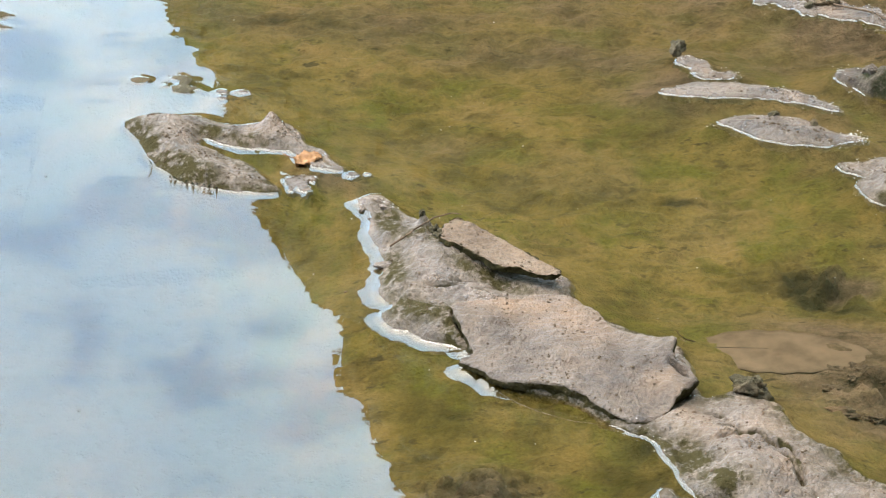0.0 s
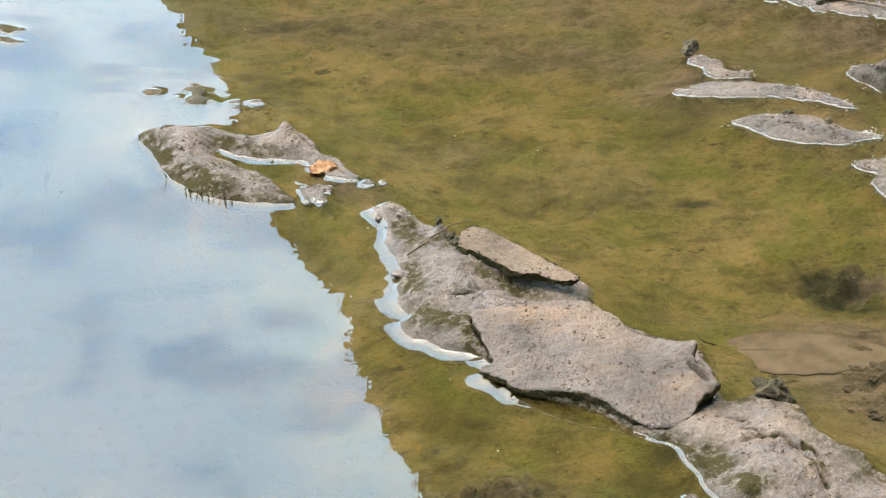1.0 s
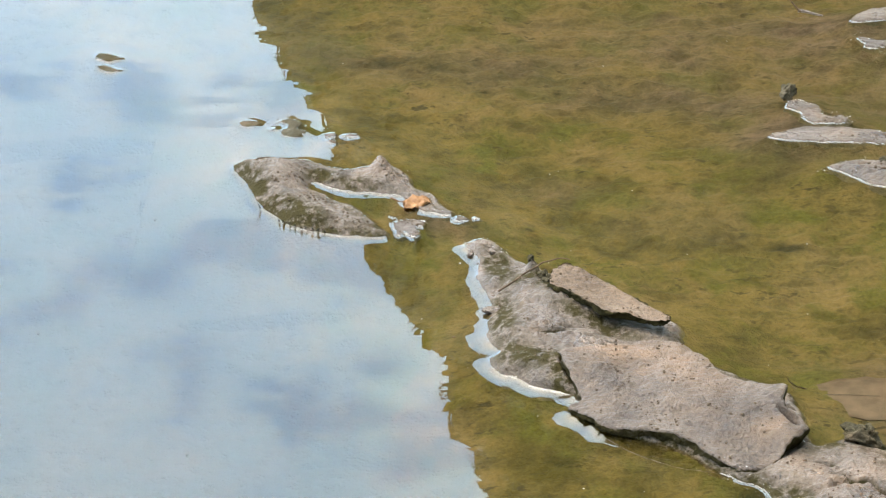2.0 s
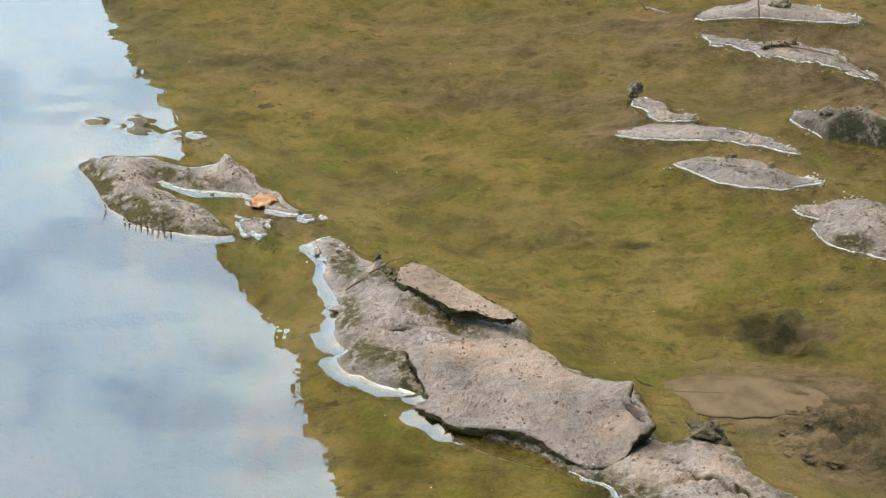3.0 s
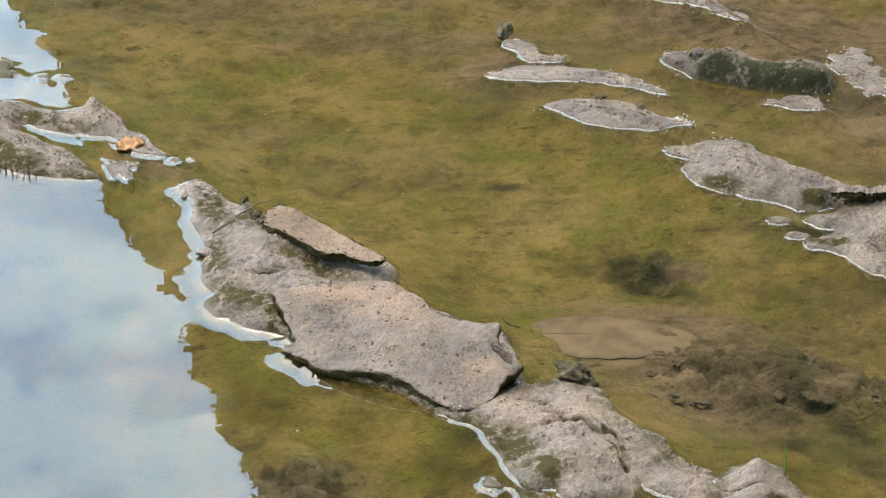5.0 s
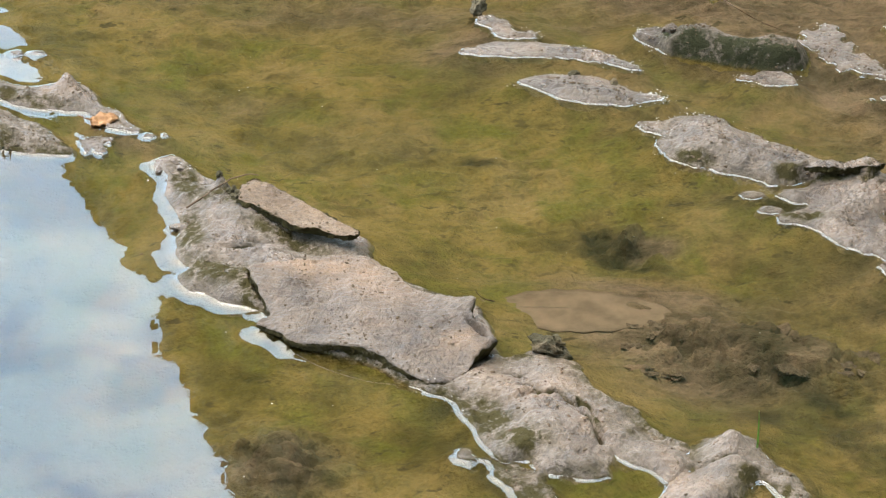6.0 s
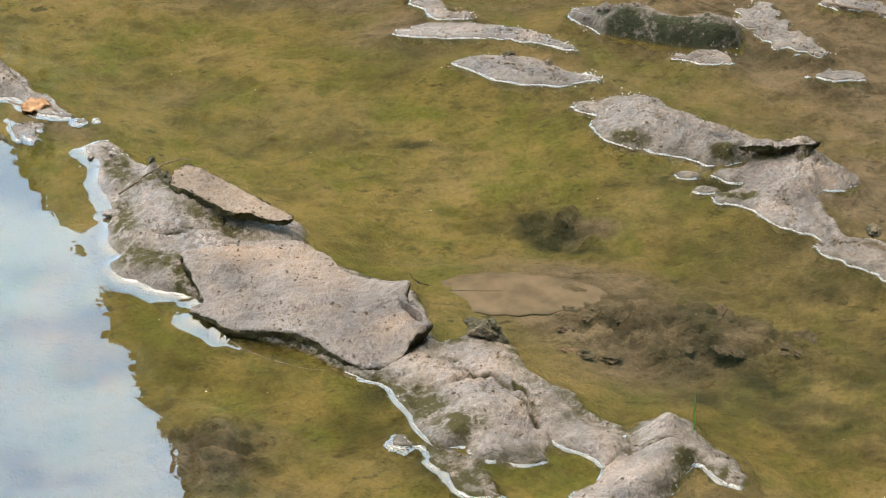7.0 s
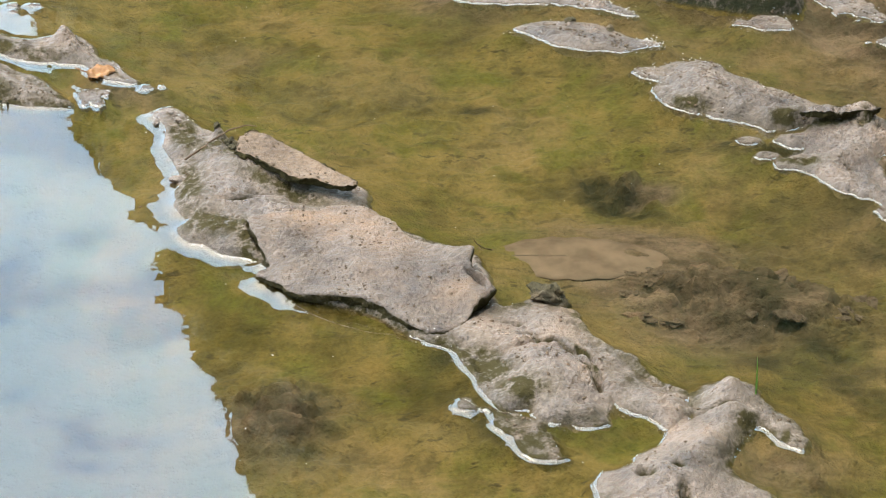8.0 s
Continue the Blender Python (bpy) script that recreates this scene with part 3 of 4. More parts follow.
# place, radii, turn, height: humps and hollows of the bed
LUMPS = [
    (0.150, -0.135, 0.030, 0.014, -25, 0.007), (0.180, -0.145, 0.022, 0.009, -25, 0.006), (0.186, -0.144, 0.016, 0.008, -30, 0.004), (0.136, -0.156, 0.012, 0.006, -15, 0.003),
    (0.115, -0.150, 0.020, 0.012, -20, 0.004), (0.128, -0.060, 0.020, 0.016, 0, -0.006), (0.22, -0.06, 0.02, 0.01, -4, 0.003), (0.160, -0.260, 0.020, 0.020, 0, 0.008),
    (-0.012, -0.215, 0.020, 0.016, -40, 0.004), (0.145, 0.060, 0.05, 0.02, -20, 0.003),
    (0.240, -0.020, 0.05, 0.03, -30, 0.006), (0.25, 0.08, 0.06, 0.04, -20, 0.005),
]
# dark rotting patches: place, radii, turn, amount
ROTTEN = [
    (0.117, -0.054, 0.012, 0.008, -20, 1.1), (0.118, -0.066, 0.022, 0.004, -25, 0.8), (0.170, -0.150, 0.024, 0.012, -30, 0.3), (0.145, -0.118, 0.014, 0.009, -20, 0.3),
    (-0.010, -0.212, 0.014, 0.018, 30, 0.9), (-0.10, 0.178, 0.05, 0.012, -10, 0.5), (0.025, 0.138, 0.035, 0.009, -8, 0.55),
    (0.100, 0.100, 0.02, 0.008, 0, 0.35), (0.185, 0.080, 0.045, 0.008, -15, 0.8), (0.185, -0.042, 0.028, 0.008, -25, 0.9),
    (0.055, 0.015, 0.008, 0.003, 0, 0.8), (0.070, 0.006, 0.012, 0.004, -10, 0.7), (0.15, 0.208, 0.05, 0.006, -5, 0.7),
    (0.05, -0.185, 0.008, 0.01, -30, 0.5), (0.068, -0.222, 0.012, 0.014, -40, 0.9), (0.215, -0.115, 0.03, 0.007, -5, 0.7), (0.02, -0.148, 0.035, 0.005, -25, 0.6),
    (0.19, 0.155, 0.03, 0.008, -15, 0.6), (0.165, -0.18, 0.008, 0.006, 0, 0.8), (0.19, -0.175, 0.01, 0.006, -20, 0.6),
    (0.205, -0.185, 0.06, 0.05, 0, 0.5), (0.16, -0.10, 0.05, 0.05, 0, 0.2), (0.20, -0.07, 0.05, 0.02, -20, 0.25), (0.03, -0.20, 0.03, 0.02, 0, 0.2),
]
# bare brown mud
BARE = [
    (0.138, -0.135, 0.048, 0.030, -25, 1.25), (0.136, -0.058, 0.013, 0.007, -10, 0.8), (0.160, -0.260, 0.02, 0.02, 0, 0.9), (0.125, -0.093, 0.05, 0.010, -12, 0.7), (0.07, 0.097, 0.022, 0.016, 0, 0.8),
    (0.245, -0.045, 0.035, 0.03, -30, 0.95), (0.25, 0.07, 0.06, 0.05, -20, 0.7), (-0.10, 0.18, 0.06, 0.02, -10, 0.6),
    (0.02, 0.14, 0.05, 0.014, -8, 0.6), (0.19, 0.15, 0.06, 0.03, -15, 0.75), (-0.075, 0.01, 0.02, 0.008, -20, 0.6),
    (-0.03, 0.055, 0.02, 0.012, 0, 0.35), (-0.012, -0.215, 0.02, 0.018, 0, 0.6), (0.10, 0.21, 0.05, 0.02, 0, 0.4),
    (0.20, 0.16, 0.14, 0.09, -10, 0.6), (0.26, 0.08, 0.06, 0.06, 0, 0.5), (0.0, 0.2, 0.16, 0.06, -5, 0.35), (0.28, 0.0, 0.06, 0.10, 0, 0.4),
]
build_ground()


SLAB_CURVE = rounded(SLAB, 3)


def water_level(x, y):
    """How high the water stands, and how far inside the mud a place lies."""
    z, deep = np.zeros_like(x), np.full(x.shape, -1.0)
    for key in SHORES:
        c = CURVES[key]
        near = (x > c[:, 0].min() - 0.013) & (x < c[:, 0].max() + 0.013) & (y > c[:, 1].min() - 0.013) & (y < c[:, 1].max() + 0.013)
        if not near.any():
            continue
        sx, sy = x[near], y[near]
        d = depth_in(key, sx, sy, False)
        creep = creep_of(key, sx)
        reach = 0.0017 - 0.0005 * smooth((sx + 0.01) / 0.04) if key == "RIDGE" else 0.0010
        rise = creep * np.exp(np.minimum(d, 0) / reach) * smooth((d + 0.011) / 0.005)
        z[near] = np.maximum(z[near], rise - 1.2 * np.clip(d - 0.0008, 0, 0.004))
        deep[near] = np.maximum(deep[near], d)
    # it also creeps up the near side of the dried slab
    near = (x > -0.04) & (x < 0.10) & (y > -0.19) & (y < -0.08)
    if near.any():
        sx, sy = x[near], y[near]
        d = inside_by(SLAB_CURVE, sx, sy) + 0.0006 * fbm(sx, sy, 0.009, 2, 12)
        front = smooth((-0.106 - 0.5 * (sx - 0.02) - sy) / 0.008) * (1 - 0.6 * smooth((sx + 0.01) / 0.04))
        z[near] = np.maximum(z[near], 0.0013 * front * np.exp(np.minimum(d, 0) / 0.0021) * smooth((d + 0.011) / 0.005) - 1.2 * np.clip(d - 0.0008, 0, 0.004))
        deep[near] = np.maximum(deep[near], np.where(d < 0, d, -0.0005))
    return z, deep


def build_water():
    """One sheet: wide cells on open water, fine ones along the shores, none deep under the mud."""
    step, fine = 0.0016, 4
    xs, ys = axis(-0.256, 0.304, step, 60), axis(-0.304, 0.256, step, 60)
    x, y = np.meshgrid(xs, ys)
    z, deep = water_level(x, y)
    corner = np.stack([deep[:-1, :-1], deep[:-1, 1:], deep[1:, 1:], deep[1:, :-1]])
    inner = (np.diff(xs)[None, :] < step * 1.01) & (np.diff(ys)[:, None] < step * 1.01)
    buried = inner & (corner.min(0) > 0.003)
    shore = inner & ~buried & (corner.max(0) > -0.0135)
    i = np.arange(x.size).reshape(x.shape)
    wide = np.stack([i[:-1, :-1], i[:-1, 1:], i[1:, 1:], i[1:, :-1]], -1)[~shore & ~buried]
    co = np.stack([x, y, np.zeros_like(x)], -1).reshape(-1, 3)
    used = np.unique(wide)
    back = np.zeros(x.size, np.int64)
    back[used] = np.arange(len(used))
    # every shore cell, cut into small ones
    cj, ci = np.nonzero(shore)
    a, b = np.meshgrid(np.arange(fine), np.arange(fine))
    span = len(xs) * fine + 1
    base = (cj[:, None] * fine + b.reshape(1, -1)) * span + ci[:, None] * fine + a.reshape(1, -1)
    small = np.stack([base, base + 1, base + span + 1, base + span], -1).reshape(-1, 4)
    ids, small = np.unique(small, return_inverse=True)
    gj, gi = ids // span, ids % span
    fx, fy = np.interp(gi / fine, np.arange(len(xs)), xs), np.interp(gj / fine, np.arange(len(ys)), ys)
    fz, _ = water_level(fx, fy)
    co = np.concatenate([co[used], np.stack([fx, fy, fz], -1)])
    w = array_object("water", co, np.concatenate([back[wide], small.reshape(-1, 4) + len(used)]), WATER)
    w.visible_shadow = False
    tagged(w, "still shallow pond water reflecting cloudy sky", "water", kind="structure")


build_water()

# mud islands
CRACKS = ((-0.0250, -0.0716, 0.0050, 8), (0.074, -0.153, 0.003, -20), (0.081, -0.164, 0.005, -55), (0.086, -0.168, 0.004, -10), (0.092, -0.173, 0.004, -60), (0.097, -0.183, 0.006, -65), (0.101, -0.193, 0.004, -75), (0.078, -0.161, 0.003, 30), (-0.018, -0.067, 0.004, 10), (-0.006, -0.075, 0.005, -20))



def curl_shape(x, y, d):
    z = 0.0040 * lump(x, y, -0.149, 0.060, 0.014, 0.011, -35) + 0.0018 * lump(x, y, -0.137, 0.031, 0.024, 0.008, -48) + 0.0060 * lump(x, y, -0.1022, 0.0635, 0.0040, 0.0055)
    z = z + 0.0016 * lump(x, y, -0.112, 0.0600, 0.014, 0.005) - 0.0020 * lump(x, y, -0.127, 0.0590, 0.008, 0.005) - 0.0025 * lump(x, y, -0.080, 0.038, 0.012, 0.010)
    return z + 0.0009 * fbm(x, y, 0.012, 4, 95, 0.6)


def ridge_shape(x, y, d):
    z = 0.0060 * lump(x, y, -0.034, -0.0215, 0.0030, 0.0040) + 0.0030 * lump(x, y, -0.020, -0.046, 0.018, 0.014, -40) + 0.0012 * lump(x, y, -0.042, -0.070, 0.008, 0.016)
    z = z - 0.0030 * lump(x, y, -0.050, -0.008, 0.012, 0.012) - 0.0018 * lump(x, y, -0.046, -0.046, 0.006, 0.010)
    z = z - 0.0026 * lump(x, y, -0.004, -0.068, 0.022, 0.006, -32) + 0.0007 * fbm(x, y, 0.024, 3, 93)
    z = z - 0.0030 * lump(x, y, 0.055, -0.170, 0.016, 0.020) - 0.0028 * lump(x, y, 0.112, -0.192, 0.020, 0.018, -50) - 0.0020 * lump(x, y, 0.085, -0.156, 0.020, 0.012, -20)
    z = z + 0.0034 * lump(x, y, 0.0850, -0.1860, 0.0135, 0.0150, -30) - 0.0022 * lump(x, y, 0.0660, -0.190, 0.008, 0.016, 15)
    # a crack runs round the dome's upper side
    bow = np.hypot(x - 0.0835, (y + 0.1880) * 0.95) + 0.0010 * fbm(x, y, 0.006, 3, 83)
    z = z - 0.0040 * np.exp(-((bow - 0.0185) / 0.0013) ** 2) * smooth((x + 0.55 * (y + 0.188) - 0.080) / 0.006) * smooth(0.6 + 1.2 * fbm(x, y, 0.010, 2, 85))
    for cx, cy, rx, turn in CRACKS:
        z = z - 0.0050 * lump(x, y, cx, cy, rx, 0.0012, turn)
    under = smooth((inside_by(SLAB_CURVE, x, y) + 0.0015) / 0.004)
    z = z * (1 - under) - 0.0036 * under
    return z - 0.0010 * lump(x, y, 0.000, -0.056, 0.026, 0.006, -32)


def mound_shape(x, y, d):
    z = 0.0062 * lump(x, y, 0.1465, -0.2000, 0.0065, 0.0070) + 0.0042 * lump(x, y, 0.136, -0.226, 0.014, 0.012, 35) + 0.0030 * lump(x, y, 0.122, -0.248, 0.014, 0.008, 25)
    z = z + 0.0026 * lump(x, y, 0.1480, -0.2140, 0.0100, 0.0050, -30) + 0.0024 * lump(x, y, 0.163, -0.222, 0.005, 0.006) + 0.0014 * fbm(x, y, 0.016, 4, 87, 0.55)
    z = z - 0.0070 * lump(x, y, 0.1130, -0.2445, 0.0026, 0.0032) - 0.0050 * lump(x, y, 0.1238, -0.2440, 0.0018, 0.0022) - 0.0060 * lump(x, y, 0.1241, -0.2565, 0.0018, 0.0040)
    return z - 0.0030 * lump(x, y, 0.1440, -0.1975, 0.0035, 0.0010, 10) - 0.0026 * lump(x, y, 0.1400, -0.2095, 0.0080, 0.0012, 5)


def bank_shape(x, y, d):
    z = 0.0036 * lump(x, y, 0.2090, -0.0105, 0.0100, 0.0045, -8) + 0.0062 * lump(x, y, 0.2249, -0.0110, 0.0055, 0.0050) + 0.0026 * lump(x, y, 0.166, 0.016, 0.020, 0.010, -30)
    z = z + (0.0046 * np.abs(fbm(x, y, 0.009, 4, 91, 0.6)) - 0.0010) * lump(x, y, 0.229, -0.022, 0.016, 0.012, -20) - 0.0022 * lump(x, y, 0.206, -0.028, 0.010, 0.008)
    z = z - 0.0016 * smooth(fbm(x, y, 0.011, 4, 99, 0.6) - 0.1) - 0.0028 * lump(x, y, 0.146, 0.030, 0.010, 0.008)
    return z - 0.0030 * smooth((x - 0.200) / 0.012) * smooth((-0.036 - y) / 0.012)


def roll_shape(x, y, d):
    z = -0.0052 * lump(x, y, 0.1500, 0.1130, 0.0080, 0.0130) + 0.0018 * lump(x, y, 0.176, 0.106, 0.012, 0.008, -20) + 0.0014 * lump(x, y, 0.202, 0.098, 0.012, 0.008, -10)
    return z - 0.0024 * lump(x, y, 0.1880, 0.1060, 0.0060, 0.0060) + 0.0008 * fbm(x, y, 0.010, 3, 97)


# moss on the outer slopes, a darker inner slope and hollow
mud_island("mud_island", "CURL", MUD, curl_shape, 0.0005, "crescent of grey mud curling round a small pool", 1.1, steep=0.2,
           dark_patches=[(-0.160, 0.050, 0.009, 0.020, 30, 2.3), (-0.142, 0.026, 0.028, 0.009, -35, 1.9), (-0.112, 0.050, 0.016, 0.004, -12, 1.3), (-0.126, 0.0585, 0.008, 0.005, 0, 1.8)])
# cracks hold dirt and painted shade; shade painted beside the slab's left edge too
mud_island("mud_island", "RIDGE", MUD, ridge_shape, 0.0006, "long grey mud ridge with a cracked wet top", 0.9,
           bump_size=0.0015, dark_patches=[*((cx, cy, rx, 0.0011, turn, 2.6) for cx, cy, rx, turn in CRACKS), (0.0965, -0.1730, 0.0060, 0.0010, -50, 2.2), (0.1010, -0.1860, 0.0050, 0.0010, -80, 2.2), (-0.0215, -0.104, 0.004, 0.016, 8, 2.2), (-0.008, -0.062, 0.022, 0.005, -32, 1.5), (-0.048, -0.018, 0.006, 0.016, 10, 1.9), (-0.036, -0.088, 0.016, 0.008, -30, 1.7), (-0.045, -0.058, 0.006, 0.020, 5, 1.6), (-0.026, -0.034, 0.007, 0.008, 0, 2.0), (-0.036, -0.0300, 0.010, 0.004, 40, 1.5), (0.062, -0.180, 0.008, 0.013, 30, 2.2), (0.074, -0.198, 0.010, 0.007, -20, 1.8), (0.115, -0.190, 0.014, 0.008, -40, 0.8)])
# holes are painted dark for their depth, cracks for dirt and shade
mud_island("mud_island", "MOUND", MUD, mound_shape, 0.0006, "pointed grey mud mound with small holes", 0.8, 0.0013, dark_patches=[(0.1130, -0.2445, 0.0024, 0.0028, 0, 3.0), (0.1238, -0.2440, 0.0017, 0.0020, 0, 3.0), (0.1241, -0.2565, 0.0016, 0.0036, 0, 3.0), (0.1400, -0.2095, 0.0070, 0.0010, 5, 2.2), (0.1440, -0.1978, 0.0030, 0.0008, 10, 2.4), (0.1500, -0.2180, 0.0060, 0.0030, 30, 1.8), (0.1640, -0.2260, 0.0040, 0.0040, 0, 1.8)])
mud_island("mud_island", "SPIT", WET, None, 0.0008, "low wet spit of mud barely above water", 1.2, 0.0010,
           dark_patches=[(0.0640, -0.2090, 0.0080, 0.0050, -40, 1.7), (0.0760, -0.2240, 0.0070, 0.0040, -50, 1.8)])
# one thin dark strip follows the near edge of the crest
mud_island("mud_island", "RBANK", WET, bank_shape, 0.0006, "long mud bank with broken crust on its crest", 0.4, 0.0017,
           dark_patches=[(0.157, 0.0030, 0.009, 0.003, -25, 1.7), (0.195, -0.0410, 0.008, 0.004, -10, 2.4), (0.209, -0.0150, 0.008, 0.0016, -5, 2.6), (0.226, -0.0180, 0.008, 0.004, -20, 1.6), (0.194, -0.0120, 0.007, 0.003, 0, 1.7)])
mud_island("mud_island", "ROLL", ROLLMUD, roll_shape, 0.0005, "thick hump of wet mud with a smooth dark algae-covered face", 0.8,
           dark_patches=[(0.190, 0.0885, 0.030, 0.0060, -10, 2.2), (0.168, 0.0950, 0.011, 0.0055, -25, 1.9), (0.158, 0.1100, 0.004, 0.010, 0, 1.6)])
mud_island("mud_island", "FLAT", WET, lambda x, y, d: 0.0025 * lump(x, y, 0.114, 0.079, 0.004, 0.003), 0.0006, "low lens-shaped flat of wet grey mud", 0.2)
for key in ("STRIP", "NECK", "FARA", "FARB", "SHELF", "LEDGE", "BITS", "TOPR"):
    mud_island("mud_island", key, WET, None, 0.0005, "thin strip of wet mud with bright water edges", 0.2, 0.0008)
for n in range(len(LOBES)):
    mud_island("mud_lobe", "LOBE%d" % n, WET, None, 0.0005, "small lobe of wet mud at the bank's foot", 0.5)
for n in range(len(DROPS)):
    mud_island("mud_crumb", "DROP%d" % n, WET, None, 0.0004, "tiny wet mud crumb added to lift a sky-mirroring water rim", 0.5, 0.0003)
# added mud that stands in for a film of water mirroring the sky
mud_island("mud_island", "WISP", WET, None, 0.0004, "thin wisp of mud added so the water round it mirrors sky", 2.5, 0.0002)
for key in ("FARC", "FARD", "FARE", "FARF"):
    mud_island("mud_crumb", key, STONE, None, 0.0005, "small olive mud crumb just above the water", 1.0, 0.0006)


# loose crusts of dried mud
def mud_crust(name, outline, centre, top, base, mat, label, seed, rings=60, lip=0.0003, ragged=0.022, stains=()):
    """A slab with an uneven top and a broken, undercut edge that goes down to base."""
    c = rounded(outline, 16)
    n = len(c)
    a = np.arange(n) / n * 2 * math.pi
    ctr = np.array(centre)
    out = c - ctr
    out = out * (1 + ragged * fbm(np.cos(a) * 3 + seed, np.sin(a) * 3, 0.25, 6, seed, 0.65))[:, None]
    f = np.concatenate([np.linspace(0.0005, 0.94, rings - 6), [0.958, 0.972, 0.983, 0.991, 0.997, 1.0]])
    rows = []
    for q in f:
        p = ctr + out * q
        z = top(p[:, 0], p[:, 1]) + 0.0006 * fbm(p[:, 0], p[:, 1], 0.018, 4, seed, 0.5) + 0.0004 * fbm(p[:, 0], p[:, 1], 0.006, 3, seed + 5, 0.6) + 0.0003 * fbm(p[:, 0], p[:, 1], 0.0026, 3, seed + 9, 0.65)
        e = max(0.0, (q - 0.955) / 0.045)
        rows.append(np.column_stack([p, z - lip * (1 - math.sqrt(max(0, 1 - e * e)))]))
    edge = rows[-1]
    low = np.minimum(edge[:, 2] - 0.0008, base)
    for k, (q, drop) in enumerate(((1.003, 0.16), (1.000, 0.34), (0.982, 0.55), (0.966, 0.78), (0.960, 1.0), (0.5, 1.05), (0.0005, 1.05))):
        p = ctr + out * q
        rough = 0.0011 * fbm(p[:, 0] * 1.0 + 3.1 * k, p[:, 1], 0.004, 3, seed + k)
        rows.append(np.column_stack([p + rough[:, None] * 0.8, edge[:, 2] + (low - edge[:, 2]) * drop + (rough * 0.6 if drop < 1 else 0)]))
    co = np.concatenate(rows)
    i = np.arange(len(rows) * n).reshape(len(rows), n)
    j = np.roll(i, -1, 1)
    quads = np.stack([i[:-1], i[1:], j[1:], j[:-1]], -1).reshape(-1, 4)
    ob = array_object(name, co, quads, mat)
    al = ob.data.attributes.new("algae_shade", "FLOAT", "POINT")
    # broken sides and underside all dark: algae together with painted undercut shade
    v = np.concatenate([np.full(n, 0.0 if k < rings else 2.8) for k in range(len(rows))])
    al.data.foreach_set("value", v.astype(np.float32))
    st = ob.data.attributes.new("stain", "FLOAT", "POINT")
    v = sum((q[5] * lump(co[:, 0], co[:, 1], *q[:5]) for q in stains), 0 * co[:, 0])
    st.data.foreach_set("value", v.astype(np.float32))
    ob.data.flip_normals()
    return tagged(ob, label, "mud crust")


# rim and middle of the slab: place, height
SLAB_HEIGHTS = ((-0.022, -0.092, 0.0100), (-0.010, -0.088, 0.0095), (0.014, -0.083, 0.0088), (0.035, -0.098, 0.0082), (0.048, -0.109, 0.0074), (0.062, -0.115, 0.0112),
                (0.060, -0.126, 0.0098), (0.068, -0.140, 0.0082), (0.050, -0.160, 0.0036), (0.040, -0.158, 0.0042), (0.028, -0.148, 0.0062), (0.010, -0.140, 0.0062),
                (-0.006, -0.135, 0.0046), (-0.018, -0.123, 0.0026), (-0.0146, -0.111, 0.0082), (0.002, -0.108, 0.0076), (0.024, -0.112, 0.0092), (0.046, -0.132, 0.0080), (-0.004, -0.122, 0.0056))


def slab_top(x, y):
    top, tot = 0 * x, 1e-9 + 0 * x
    for cx, cy, up in SLAB_HEIGHTS:
        w = lump(x, y, cx, cy, 0.0105, 0.0105)
        top, tot = top + w * up, tot + w
    z = top / tot
    return z - 0.0120 * lump(x, y, 0.0618, -0.1328, 0.0040, 0.0011, -57) + 0.0010 * lump(x, y, 0.0640, -0.1316, 0.0050, 0.0010, -57)


def flake_top(x, y):
    front = (-(x - 0.0) * 0.62 - (y + 0.05)) / 0.022
    return 0.0084 + 0.0016 * np.clip(front, -1, 1)


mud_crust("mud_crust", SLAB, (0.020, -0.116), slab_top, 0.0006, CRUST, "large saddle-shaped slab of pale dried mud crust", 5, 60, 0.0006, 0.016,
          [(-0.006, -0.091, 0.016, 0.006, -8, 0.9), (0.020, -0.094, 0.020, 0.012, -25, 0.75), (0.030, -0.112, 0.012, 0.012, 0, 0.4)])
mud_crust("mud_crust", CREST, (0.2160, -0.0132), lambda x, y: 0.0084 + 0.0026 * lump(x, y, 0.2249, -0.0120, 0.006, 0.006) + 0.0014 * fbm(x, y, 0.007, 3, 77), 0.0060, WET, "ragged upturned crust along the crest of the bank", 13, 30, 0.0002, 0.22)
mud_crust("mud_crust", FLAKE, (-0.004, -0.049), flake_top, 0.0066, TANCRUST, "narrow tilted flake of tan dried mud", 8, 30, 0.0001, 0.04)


# a tree on the far bank, seen mirrored in the water
# the crown's outline: height, how far its edge lies from the stem
CROWN_EDGE = ((1.3, 2.6), (3, 4), (4.42, 4.25), (4.67, 4.31), (4.92, 4.29), (5.17, 4.26), (5.42, 4.16), (5.66, 3.99), (5.91, 3.94), (6.16, 3.9), (6.41, 3.81), (6.66, 3.71),
              (6.9, 3.51), (7.15, 3.31), (7.4, 3.41), (7.65, 3.23), (7.89, 3.26), (8.14, 3.11), (8.39, 3.03), (8.64, 2.96), (8.89, 2.88), (9.13, 2.81), (9.38, 2.67), (9.63, 2.52), (9.88, 2.38), (10.13, 2.24), (10.8, 1.9), (12, 1.1), (13.2, 0.05))


def crown_radius(h):
    return np.interp(h, [q[0] for q in CROWN_EDGE], [q[1] for q in CROWN_EDGE])


